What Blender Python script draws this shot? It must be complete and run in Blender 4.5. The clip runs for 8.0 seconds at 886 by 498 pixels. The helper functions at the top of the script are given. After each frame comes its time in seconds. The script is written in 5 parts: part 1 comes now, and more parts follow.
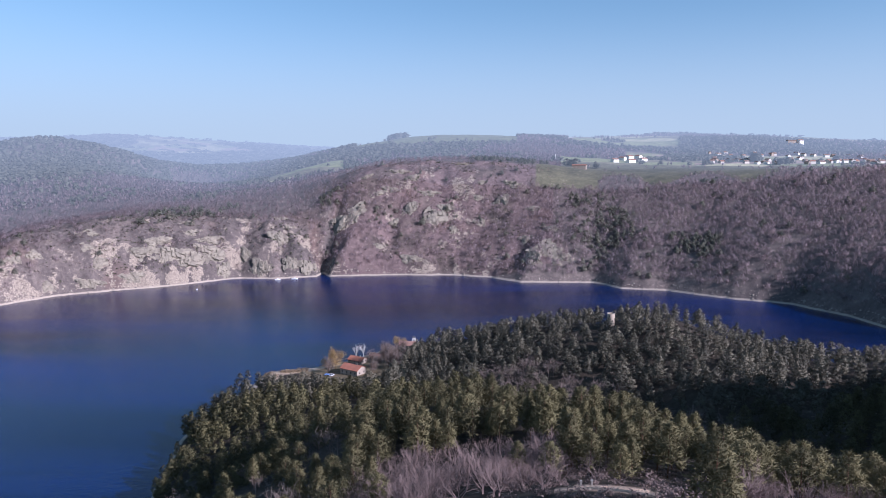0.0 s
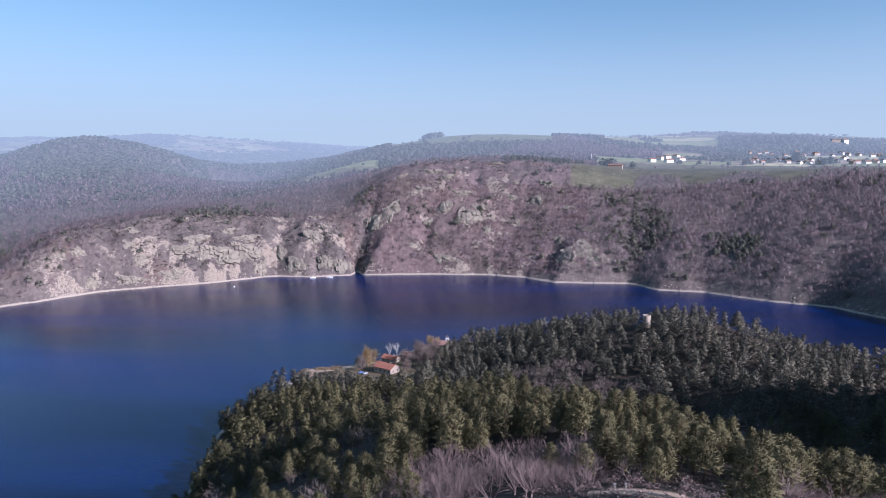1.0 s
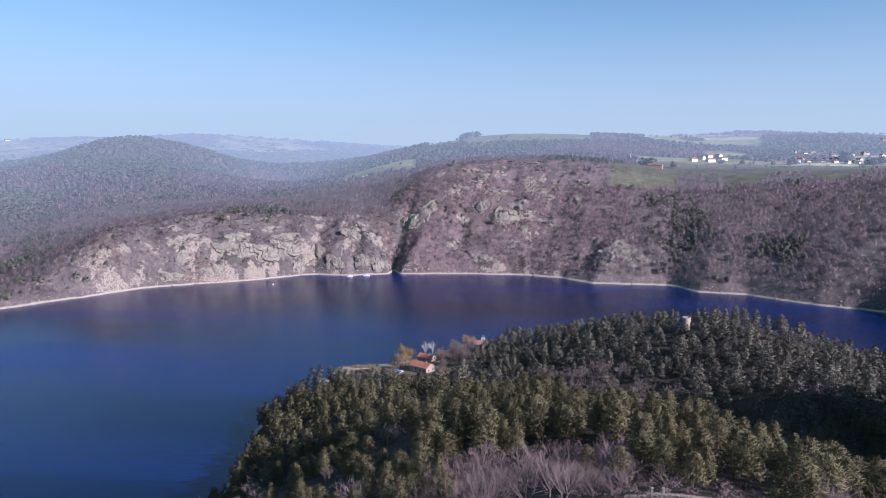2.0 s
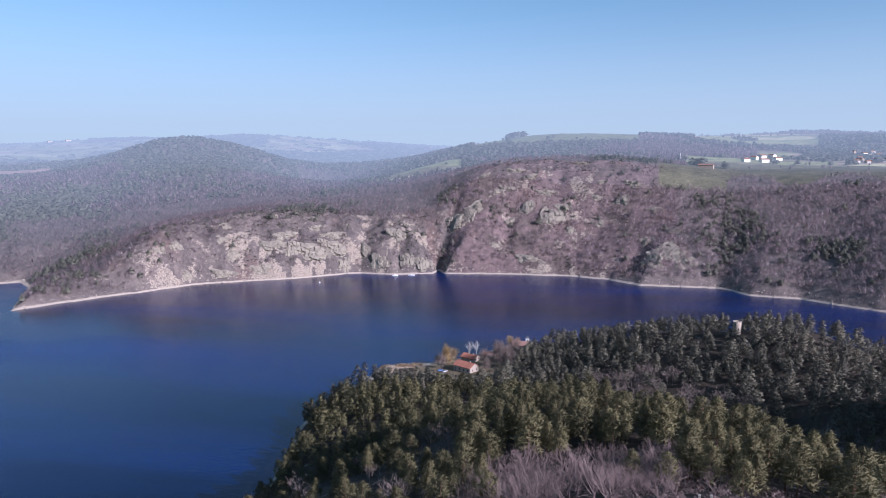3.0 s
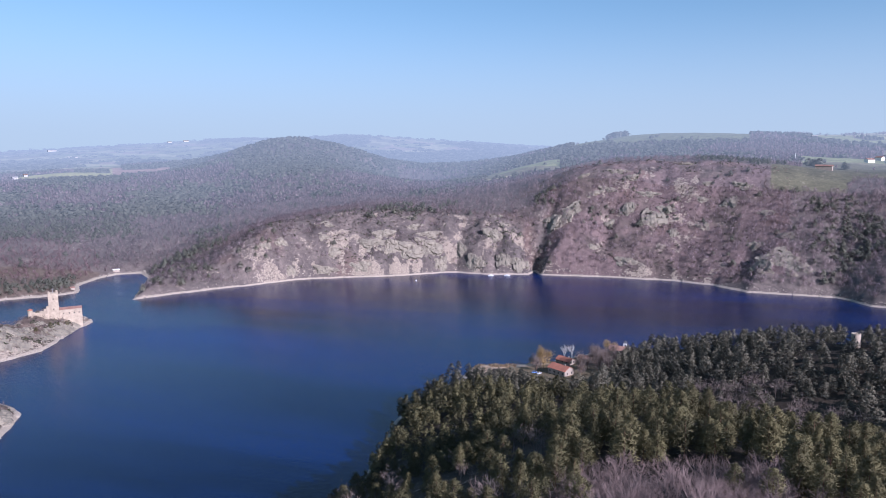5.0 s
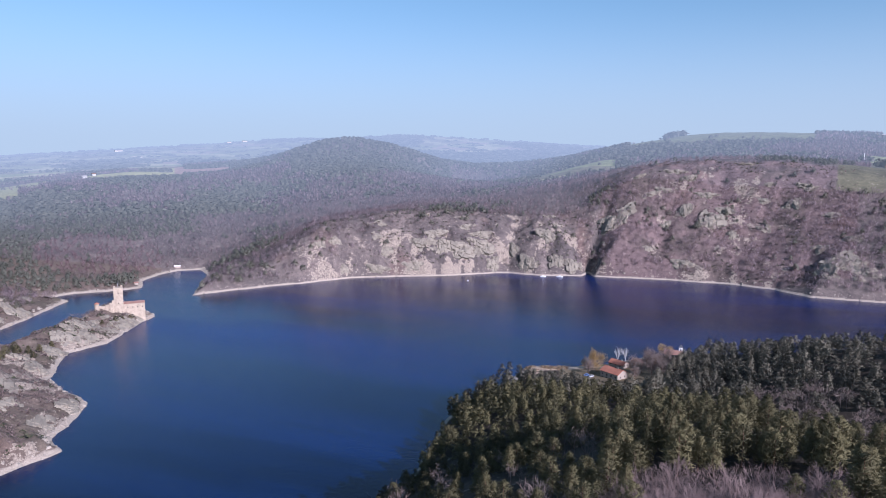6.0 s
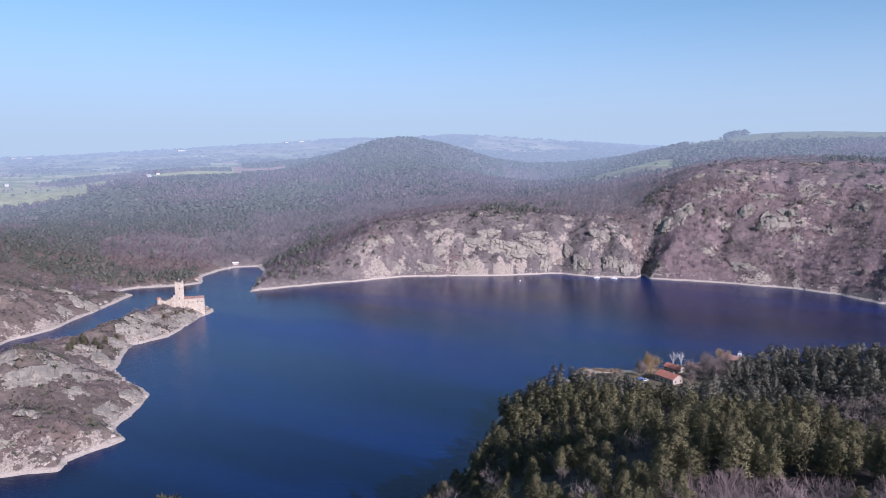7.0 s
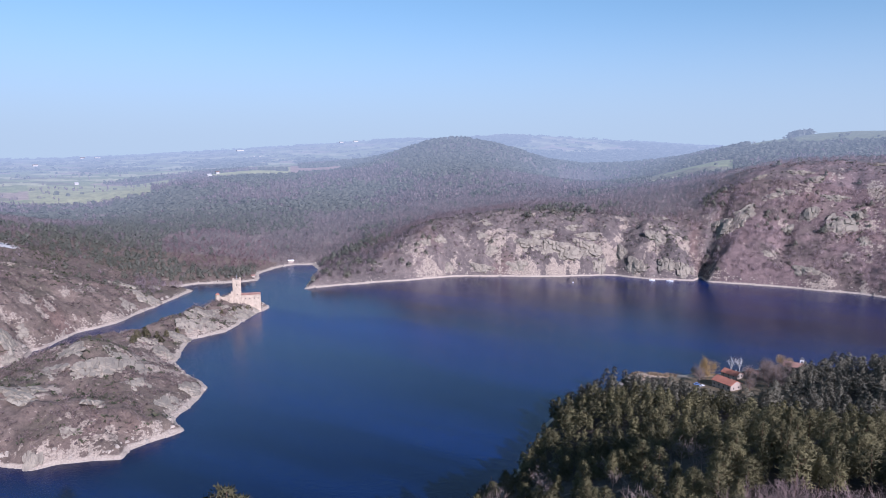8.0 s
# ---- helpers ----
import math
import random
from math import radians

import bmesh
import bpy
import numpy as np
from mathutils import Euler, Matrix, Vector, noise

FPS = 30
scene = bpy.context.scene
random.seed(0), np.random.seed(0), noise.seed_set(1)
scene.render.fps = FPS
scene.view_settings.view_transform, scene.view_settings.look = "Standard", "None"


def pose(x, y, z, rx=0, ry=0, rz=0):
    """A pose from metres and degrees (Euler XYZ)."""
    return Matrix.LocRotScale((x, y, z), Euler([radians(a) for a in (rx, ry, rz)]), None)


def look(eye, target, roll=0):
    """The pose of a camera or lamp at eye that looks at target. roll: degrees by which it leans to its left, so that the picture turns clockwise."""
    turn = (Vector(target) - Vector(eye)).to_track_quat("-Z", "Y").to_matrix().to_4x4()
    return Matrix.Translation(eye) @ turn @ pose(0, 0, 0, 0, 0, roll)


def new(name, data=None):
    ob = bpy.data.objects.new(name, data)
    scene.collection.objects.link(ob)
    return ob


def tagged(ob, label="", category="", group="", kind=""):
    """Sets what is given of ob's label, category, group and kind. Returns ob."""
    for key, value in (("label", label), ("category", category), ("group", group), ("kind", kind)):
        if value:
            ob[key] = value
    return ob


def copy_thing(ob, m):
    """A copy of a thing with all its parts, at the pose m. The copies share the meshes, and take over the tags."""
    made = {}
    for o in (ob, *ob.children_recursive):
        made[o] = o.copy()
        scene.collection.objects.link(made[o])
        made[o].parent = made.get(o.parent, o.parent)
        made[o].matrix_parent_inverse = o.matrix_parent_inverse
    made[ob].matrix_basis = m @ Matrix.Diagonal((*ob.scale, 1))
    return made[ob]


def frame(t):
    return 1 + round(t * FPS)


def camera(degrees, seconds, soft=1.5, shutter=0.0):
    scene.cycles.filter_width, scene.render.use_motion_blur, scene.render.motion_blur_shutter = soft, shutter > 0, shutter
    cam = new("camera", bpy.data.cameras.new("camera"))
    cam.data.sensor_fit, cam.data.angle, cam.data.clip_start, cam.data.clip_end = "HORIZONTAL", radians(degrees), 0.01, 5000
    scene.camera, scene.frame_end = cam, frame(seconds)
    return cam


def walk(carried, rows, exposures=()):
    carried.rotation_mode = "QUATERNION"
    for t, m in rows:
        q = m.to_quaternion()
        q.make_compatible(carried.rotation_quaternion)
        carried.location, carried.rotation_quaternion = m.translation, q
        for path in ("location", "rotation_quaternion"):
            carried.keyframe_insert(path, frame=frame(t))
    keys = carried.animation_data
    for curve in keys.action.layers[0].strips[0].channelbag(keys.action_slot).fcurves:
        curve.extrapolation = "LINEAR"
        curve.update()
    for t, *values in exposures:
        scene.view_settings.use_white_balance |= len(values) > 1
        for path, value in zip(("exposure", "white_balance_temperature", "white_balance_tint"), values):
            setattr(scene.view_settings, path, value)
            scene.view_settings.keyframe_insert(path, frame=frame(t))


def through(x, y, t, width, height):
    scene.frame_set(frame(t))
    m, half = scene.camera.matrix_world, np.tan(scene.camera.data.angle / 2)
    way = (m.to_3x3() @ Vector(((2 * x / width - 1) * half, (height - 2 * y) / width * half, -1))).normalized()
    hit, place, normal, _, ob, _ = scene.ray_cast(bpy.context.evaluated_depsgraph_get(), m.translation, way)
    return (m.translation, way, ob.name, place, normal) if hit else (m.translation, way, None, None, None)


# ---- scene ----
cam = camera(64.7, 8.0, soft=0.7)
# seconds, eye (m), pitch, yaw: a hovering drone that turns to its left
PATH = [(0.0, 170.00, -7.97, 0.00), (0.5, 169.99, -7.98, 1.32), (1.0, 169.98, -8.00, 2.81), (1.5, 169.97, -8.03, 4.20),
        (3.0, 169.94, -8.05, 9.54), (3.5, 169.92, -8.06, 11.37), (4.0, 169.89, -8.06, 13.40), (4.5, 169.86, -8.05, 15.38),
        (6.0, 169.75, -8.04, 21.79), (6.5, 169.70, -8.05, 23.84), (7.0, 169.63, -8.06, 26.12), (7.5, 169.55, -8.07, 28.18),
        (8.0, 169.45, -8.06, 30.43)]
walk(cam, [(t, pose(0.04 * t, 0.03 * t, z, 90 + pitch, 0, yaw)) for t, z, pitch, yaw in PATH],
     exposures=[(0.0, 0.50, 5260, 29.5), (8.0, 0.47, 5260, 29.5)])

# ---- light ----
SUN_AZ, SUN_EL = 121.0, 27.0            # degrees clockwise from +y, degrees up
world = bpy.data.worlds.new("sky")
scene.world = world
world.use_nodes = True
wn = world.node_tree
wn.nodes.clear()
sky = wn.nodes.new("ShaderNodeTexSky")
sky.sky_type = "NISHITA"
sky.sun_disc = False
sky.sun_elevation = radians(SUN_EL)
sky.sun_rotation = radians(SUN_AZ)
sky.altitude = 600
sky.air_density, sky.dust_density, sky.ozone_density = 1.0, 0.5, 2.5
bg = wn.nodes.new("ShaderNodeBackground")
bg.inputs["Strength"].default_value = 0.104
wo = wn.nodes.new("ShaderNodeOutputWorld")
soft_sky = wn.nodes.new("ShaderNodeGamma")
soft_sky.inputs["Gamma"].default_value = 0.88
lift = wn.nodes.new("ShaderNodeVectorMath")        # a clear winter horizon: a soft rim
lift.operation = "ADD"
lift.inputs[1].default_value = (0, 0, 0.07)
even = wn.nodes.new("ShaderNodeVectorMath")
even.operation = "NORMALIZE"
way_ = wn.nodes.new("ShaderNodeTexCoord").outputs["Generated"]
wn.links.new(way_, lift.inputs[0])
wn.links.new(lift.outputs[0], even.inputs[0])
wn.links.new(even.outputs[0], sky.inputs[0])
wn.links.new(sky.outputs[0], soft_sky.inputs[0])
deep_sky = wn.nodes.new("ShaderNodeHueSaturation")
deep_sky.inputs["Hue"].default_value = 0.460
deep_sky.inputs["Saturation"].default_value = 0.92
wn.links.new(soft_sky.outputs[0], deep_sky.inputs["Color"])
rise_ = wn.nodes.new("ShaderNodeSeparateXYZ")      # winter haze all round the horizon
wn.links.new(way_, rise_.inputs[0])
fade = wn.nodes.new("ShaderNodeValToRGB")
fade.color_ramp.interpolation = "EASE"
for stop, (where_, much) in zip(fade.color_ramp.elements, ((0.0, 0.94), (0.21, 0.0))):
    stop.position, stop.color = where_, (much, much, much, 1)
hazed = wn.nodes.new("ShaderNodeMix")
hazed.data_type = "RGBA"
hazed.inputs[7].default_value = (3.50, 4.22, 4.05, 1)
wn.links.new(rise_.outputs[2], fade.inputs[0])
wn.links.new(fade.outputs[0], hazed.inputs[0])
wn.links.new(deep_sky.outputs[0], hazed.inputs[6])
wn.links.new(hazed.outputs[2], bg.inputs[0])
wn.links.new(bg.outputs[0], wo.inputs[0])
sun_data = bpy.data.lights.new("sun", "SUN")
sun_data.energy, sun_data.angle, sun_data.color = 4.9, radians(0.55), (1.0, 0.91, 0.80)
sun = new("sun", sun_data)
sa, se = radians(SUN_AZ), radians(SUN_EL)
sun.matrix_world = look((0, 0, 900), Vector((0, 0, 900)) - Vector((math.sin(sa) * math.cos(se), math.cos(sa) * math.cos(se), math.sin(se))))


# ---- materials ----
class Nodes:
    """A short way to write node materials."""

    def __init__(self, name, rough=0.9, spec=0.2):
        self.m = bpy.data.materials.new(name)
        self.m.use_nodes = True
        self.t = self.m.node_tree
        self.b = self.t.nodes["Principled BSDF"]
        self.b.inputs["Roughness"].default_value = rough
        self.b.inputs["Specular IOR Level"].default_value = spec

    def n(self, kind, **sets):
        node = self.t.nodes.new("ShaderNode" + kind)
        for key, value in sets.items():
            setattr(node, key, value)
        return node

    def put(self, socket, value):
        if isinstance(value, bpy.types.NodeSocket):
            self.t.links.new(value, socket)
        elif isinstance(value, (tuple, list)) and len(value) == 3 and socket.type == "RGBA":
            socket.default_value = (*value, 1)
        else:
            socket.default_value = value

    def where(self, scale=(1, 1, 1), coords="Object"):
        m = self.n("Mapping")
        m.inputs["Scale"].default_value = scale
        self.t.links.new(self.n("TexCoord").outputs[coords], m.inputs[0])
        return m.outputs[0]

    def noise(self, size, detail=5, rough=0.6, at=None, stretch=(1, 1, 1)):
        t = self.n("TexNoise")
        t.inputs["Scale"].default_value, t.inputs["Detail"].default_value, t.inputs["Roughness"].default_value = 1 / size, detail, rough
        self.put(t.inputs["Vector"], at or self.where(stretch))
        return t.outputs["Fac"]

    def ramp(self, fac, *stops):
        r = self.n("ValToRGB")
        e = r.color_ramp.elements
        while len(e) < len(stops):
            e.new(0.5)
        for el, (p, c) in zip(e, stops):
            el.position, el.color = p, (*(c if isinstance(c, (tuple, list)) else (c, c, c)), 1)
        self.put(r.inputs[0], fac)
        return r.outputs[0]

    def mix(self, fac, a, b, blend="MIX"):
        x = self.n("Mix", data_type="RGBA", blend_type=blend)
        self.put(x.inputs[0], fac), self.put(x.inputs[6], a), self.put(x.inputs[7], b)
        return x.outputs[2]

    def math(self, op, a, b=0.0, c=0.0):
        x = self.n("Math", operation=op)
        self.put(x.inputs[0], a), self.put(x.inputs[1], b), self.put(x.inputs[2], c)
        return x.outputs[0]

    def attr(self, name, out="Fac"):
        return self.n("Attribute", attribute_name=name).outputs[out]

    def bump(self, height, strength=0.5, dist=0.2):
        b = self.n("Bump")
        b.inputs["Strength"].default_value, b.inputs["Distance"].default_value = strength, dist
        self.put(b.inputs["Height"], height)
        self.t.links.new(b.outputs[0], self.b.inputs["Normal"])

    def base(self, colour):
        self.put(self.b.inputs["Base Color"], colour)
        return self.m


def plain(name, colour, rough=0.8, size=0.8, depth=0.25, spec=0.25, metal=0.0, bump=0.3):
    """A surface of one tone with grain and blotches at two scales."""
    k = Nodes(name, rough, spec)
    k.b.inputs["Metallic"].default_value = metal
    big, fine = k.noise(size * 4, 4), k.noise(size * 0.3, 5)
    lo, hi = tuple(c * (1 - depth) for c in colour), tuple(min(1, c * (1 + depth)) for c in colour)
    k.bump(fine, bump, size * 0.1)
    return k.base(k.mix(k.math("MULTIPLY", fine, 0.6), k.ramp(big, (0.3, lo), (0.7, hi)), lo))


def leafy(name, dark, light, through=0.18):
    """Needles, leaves or twigs: one tint a plant, some light passing through."""
    k = Nodes(name, 0.75, 0.2)
    tint = k.math("ADD", k.attr("tint"), k.math("MULTIPLY", k.math("SUBTRACT", k.n("ObjectInfo").outputs["Random"], 0.5), 0.5))
    c = k.mix(k.math("MULTIPLY", k.noise(1.3, 3), 0.35), k.ramp(tint, (0.0, dark), (1.0, light)), dark)
    k.base(c)
    glow, both = k.n("BsdfTranslucent"), k.n("MixShader")
    k.put(glow.inputs["Color"], c), k.put(both.inputs[0], through)
    k.t.links.new(k.b.outputs[0], both.inputs[1]), k.t.links.new(glow.outputs[0], both.inputs[2])
    k.t.links.new(both.outputs[0], k.t.nodes["Material Output"].inputs["Surface"])
    # far-off plants carry the painted haze as well
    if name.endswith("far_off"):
        haze_glow(k, both.outputs[0])
    return k.m


# emission colour of the haze painted over far land and woods
HAZE_COLOUR = (0.335, 0.398, 0.438)


def haze_glow(k, surface):
    """The distant backdrop's haze, painted as emission by the share kept on the mesh."""
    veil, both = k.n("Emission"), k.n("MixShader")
    k.put(veil.inputs["Color"], HAZE_COLOUR)
    k.put(both.inputs[0], k.attr("haze_glow"))
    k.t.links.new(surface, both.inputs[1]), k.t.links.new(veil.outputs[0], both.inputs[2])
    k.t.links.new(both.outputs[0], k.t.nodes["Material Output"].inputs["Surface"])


# share of painted haze, growing with distance beyond 1040 m
def haze_at(x, y):
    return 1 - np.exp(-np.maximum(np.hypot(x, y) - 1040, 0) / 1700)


M = {}
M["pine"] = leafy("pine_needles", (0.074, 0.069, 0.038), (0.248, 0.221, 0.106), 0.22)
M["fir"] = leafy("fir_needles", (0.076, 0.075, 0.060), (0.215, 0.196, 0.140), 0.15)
# pines across the lake: needles paled and greyed, haze put into the colour
M["pine_far"] = leafy("pine_needles_hazed", (0.105, 0.106, 0.086), (0.190, 0.182, 0.134), 0.25)
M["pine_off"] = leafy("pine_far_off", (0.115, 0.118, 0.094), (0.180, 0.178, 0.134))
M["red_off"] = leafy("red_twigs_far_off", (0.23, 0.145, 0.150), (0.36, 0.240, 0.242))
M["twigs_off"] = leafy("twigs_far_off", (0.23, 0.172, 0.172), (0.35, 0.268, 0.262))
# twigs across the lake: grey-brown, lifted paler in place of haze
M["twigs"] = leafy("bare_twigs", (0.26, 0.195, 0.20), (0.40, 0.315, 0.318), 0.3)
M["bare_limb"] = leafy("grey_branches", (0.155, 0.112, 0.104), (0.30, 0.222, 0.200), 0.0)
M["dark_limb"] = leafy("dark_branches", (0.125, 0.10, 0.088), (0.26, 0.20, 0.172), 0.0)
M["shrub"] = leafy("heath_shrub", (0.115, 0.089, 0.082), (0.29, 0.215, 0.19))
M["broom"] = leafy("green_shrub", (0.055, 0.062, 0.036), (0.125, 0.125, 0.075))
M["willow"] = leafy("willow_twigs", (0.27, 0.18, 0.075), (0.46, 0.325, 0.145))
M["reed"] = leafy("dry_reeds", (0.28, 0.20, 0.125), (0.44, 0.34, 0.225))
M["dark_slate"] = plain("dark_slate", (0.10, 0.10, 0.11), 0.6, 0.4, 0.3)
M["village_roof"] = plain("weathered_roof", (0.25, 0.18, 0.15), 0.9, 1.5, 0.3)
M["bark"] = plain("pine_bark", (0.16, 0.095, 0.06), 0.95, 0.3, 0.35)
M["pale_bark"] = plain("pale_bark", (0.62, 0.58, 0.52), 0.9, 0.4, 0.25)


def ground_material(name, haze=False):
    k = Nodes(name, 0.95, 0.12)
    col = k.attr("cover", "Color")
    big, mid, fine = k.noise(23, 6), k.noise(4.2, 5, 0.65), k.noise(0.9, 4)
    c = k.mix(1.0, col, k.ramp(big, (0.3, (0.72, 0.72, 0.74)), (0.7, (1.22, 1.2, 1.16))), "MULTIPLY")
    c = k.mix(1.0, c, k.ramp(mid, (0.32, (0.78, 0.78, 0.78)), (0.68, (1.22, 1.2, 1.18))), "MULTIPLY")
    c = k.mix(1.0, c, k.ramp(fine, (0.3, (0.8, 0.8, 0.8)), (0.7, (1.2, 1.2, 1.2))), "MULTIPLY")
    grit = k.noise(1.7, 6, 0.7)
    crack = k.n("TexVoronoi", feature="DISTANCE_TO_EDGE")
    crack.inputs["Scale"].default_value = 0.28
    k.put(crack.inputs["Vector"], k.where((1, 1, 0.55)))
    stone = k.ramp(grit, (0.30, (0.155, 0.126, 0.10)), (0.52, (0.32, 0.262, 0.205)), (0.72, (0.47, 0.395, 0.31)))
    stone = k.mix(k.ramp(crack.outputs[0], (0.0, 0.4), (0.08, 0.0)), stone, (0.12, 0.10, 0.08))
    show = k.math("ADD", k.attr("rock"), k.math("MULTIPLY", k.math("SUBTRACT", k.math("ADD", mid, k.math("MULTIPLY", grit, 0.7)), 0.85), 2.6))
    c = k.mix(k.ramp(show, (0.42, 0.0), (0.56, 1.0)), c, stone)
    z = k.n("SeparateXYZ")
    k.put(z.inputs[0], k.n("NewGeometry").outputs["Position"])
    line = k.math("ADD", k.math("MULTIPLY", z.outputs[2], 0.62), k.math("ADD", k.math("MULTIPLY", mid, -0.9), k.math("MULTIPLY", big, -1.0)))
    c = k.mix(k.ramp(line, (0.0, 1.0), (0.45, 0.0)), c, k.ramp(fine, (0.3, (0.29, 0.24, 0.19)), (0.7, (0.48, 0.405, 0.32))))
    k.bump(k.math("ADD", mid, k.math("MULTIPLY", fine, 0.4)), 0.7, 0.9)
    k.base(c)
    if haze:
        haze_glow(k, k.b.outputs[0])
    return k.m


M["ground"] = ground_material("ground_cover")
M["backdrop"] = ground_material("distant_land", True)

k = Nodes("granite", 0.88, 0.2)
big, mid, fine = k.noise(9, 6), k.noise(1.8, 6, 0.7), k.noise(0.35, 4)
crack = k.n("TexVoronoi", feature="DISTANCE_TO_EDGE")
crack.inputs["Scale"].default_value = 0.33
k.put(crack.inputs["Vector"], k.where((1, 1, 0.6)))
c = k.ramp(big, (0.3, (0.19, 0.165, 0.130)), (0.5, (0.29, 0.256, 0.200)), (0.72, (0.40, 0.358, 0.282)))
c = k.mix(k.ramp(mid, (0.50, 0.0), (0.68, 0.55)), c, (0.17, 0.148, 0.125))
c = k.mix(k.ramp(crack.outputs[0], (0.0, 0.6), (0.06, 0.0)), c, (0.14, 0.12, 0.10))
k.bump(k.math("ADD", k.math("MULTIPLY", mid, 1.0), k.math("MULTIPLY", crack.outputs[0], 0.8)), 0.9, 0.9)
c = k.mix(1.0, c, k.ramp(k.n("NewGeometry").outputs["Random Per Island"], (0.0, (0.78, 0.77, 0.76)), (1.0, (1.22, 1.20, 1.15))), "MULTIPLY")
M["granite"] = k.base(k.mix(k.math("MULTIPLY", fine, 0.3), c, (0.2, 0.18, 0.16)))

M["shore_stone"] = plain("bleached_rock", (0.36, 0.31, 0.25), 0.9, 1.2, 0.35)

# lake water: deep blue, with wind ripples, smoother water and a long lane of breeze
k = Nodes("lake_water", 0.08, 0.5)
k.b.inputs["IOR"].default_value = 1.33
rip = k.math("ADD", k.noise(2.6, 4, 0.6), k.math("MULTIPLY", k.noise(0.7, 3), 0.5))
lane = k.noise(230, 4, 0.55, k.where((0.45, 1.7, 1)))
streak = k.noise(60, 5, 0.6, k.where((0.16, 1.2, 1)))
spot = k.n("Mapping")                        # the lane of breeze lies across the open lake
spot.inputs["Location"].default_value, spot.inputs["Scale"].default_value = (1.446, -6.9, 0), (1 / 260, 1 / 75, 1)
k.t.links.new(k.n("TexCoord").outputs["Object"], spot.inputs[0])
span = k.n("VectorMath", operation="LENGTH")
k.t.links.new(spot.outputs[0], span.inputs[0])
breeze = k.ramp(span.outputs["Value"], (0.25, 0.22), (1.0, 0.0))
gust = k.math("ADD", k.math("ADD", lane, breeze), k.math("MULTIPLY", k.math("SUBTRACT", streak, 0.5), 0.6))
k.put(k.b.inputs["Roughness"], k.ramp(gust, (0.40, 0.07), (0.68, 0.22)))
k.bump(k.math("MULTIPLY", rip, k.ramp(gust, (0.38, 1.2), (0.70, 1.8))), 0.25, 0.5)
# brighter blue in gusts: the sky's reflection put into the base colour
M["water"] = k.base(k.ramp(gust, (0.36, (0.0004, 0.0062, 0.033)), (0.80, (0.0010, 0.0180, 0.108))))


# ---- the lie of the land ----
def lattice(ix, iy, seed):
    h = (ix.astype(np.int64) * 374761393 + iy.astype(np.int64) * 668265263 + seed * 1274126177) & 0xFFFFFFFF
    h = ((h ^ (h >> 13)) * 1103515245) & 0xFFFFFFFF
    return ((h ^ (h >> 16)) & 0xFFFF) / 65535.0


def cloud(x, y, size, seed=1, octaves=4, rough=0.5):
    """Soft random heights between -1 and 1."""
    out, amp, total = np.zeros_like(x), 1.0, 0.0
    for o in range(octaves):
        u, v = x / size * 2 ** o + 17.3 * o, y / size * 2 ** o - 9.1 * o
        iu, iv = np.floor(u), np.floor(v)
        fu, fv = u - iu, v - iv
        fu, fv = fu * fu * (3 - 2 * fu), fv * fv * (3 - 2 * fv)
        a, b = lattice(iu, iv, seed + o), lattice(iu + 1, iv, seed + o)
        c, d = lattice(iu, iv + 1, seed + o), lattice(iu + 1, iv + 1, seed + o)
        out += amp * (((a * (1 - fu) + b * fu) * (1 - fv) + (c * (1 - fu) + d * fu) * fv) * 2 - 1)
        total += amp
        amp *= rough
    return out / total


def plan(az, d):
    """Plan position from a bearing (degrees clockwise from +y) and a distance from the drone."""
    return d * np.sin(np.radians(az)), d * np.cos(np.radians(az))


# shores: bearing, metres
SHORE_FAR = [(-42.0, 859), (-39.0, 877), (-34.4, 897), (-29.5, 930), (-25.7, 936), (-21.7, 940), (-17.5, 962), (-16.2, 966),
             (-13.6, 950), (-10.4, 955), (-9.9, 985), (-9.3, 956), (-3.9, 954), (0.8, 952), (4.0, 937), (6.4, 903), (12.3, 918),
             (14.6, 884), (18.0, 889), (23.0, 861), (26.9, 862), (28.1, 846), (30.0, 832), (33.0, 790), (48.0, 730), (60.0, 720)]
SHORE_NEAR = [(60.0, 480), (45.0, 500), (33.0, 500), (22.0, 545), (12.0, 590), (4.0, 605), (-2.3, 608), (-5.0, 585), (-7.8, 560),
              (-10.6, 548), (-14.5, 540), (-15.2, 530), (-16.0, 505), (-19.0, 474), (-21.6, 420), (-23.6, 362), (-26.0, 315),
              (-32.0, 285), (-42.0, 262), (-56.0, 250), (-72.0, 235), (-84.0, 270)]
SHORE_ISLE = [(-82.0, 390), (-72.0, 440), (-64.2, 432), (-62.3, 415), (-60.3, 416), (-56.3, 409), (-55.7, 419), (-51.5, 436),
              (-52.3, 458), (-50.5, 485), (-49.4, 515), (-51.2, 551), (-52.2, 586), (-51.6, 608), (-50.7, 651), (-48.1, 672),
              (-46.3, 724), (-44.6, 766), (-45.8, 812), (-48.4, 808), (-51.9, 735), (-54.7, 690), (-58.2, 660), (-61.6, 618),
              (-63.7, 600), (-69.0, 560), (-76.0, 520)]
SHORE_WEST = [(-76.0, 560), (-69.0, 596), (-63.7, 633), (-62.1, 648), (-61.5, 672), (-60.1, 692), (-58.6, 722), (-56.0, 746),
              (-54.2, 788), (-52.2, 837), (-50.3, 888), (-52.1, 913), (-50.1, 928), (-47.9, 925), (-45.5, 934), (-45.3, 980),
              (-44.2, 1023), (-42.8, 1048), (-41.2, 1047), (-40.6, 1000), (-41.2, 930)]
LAKE = np.array([plan(a, d) for a, d in SHORE_FAR + SHORE_NEAR + SHORE_ISLE + SHORE_WEST])


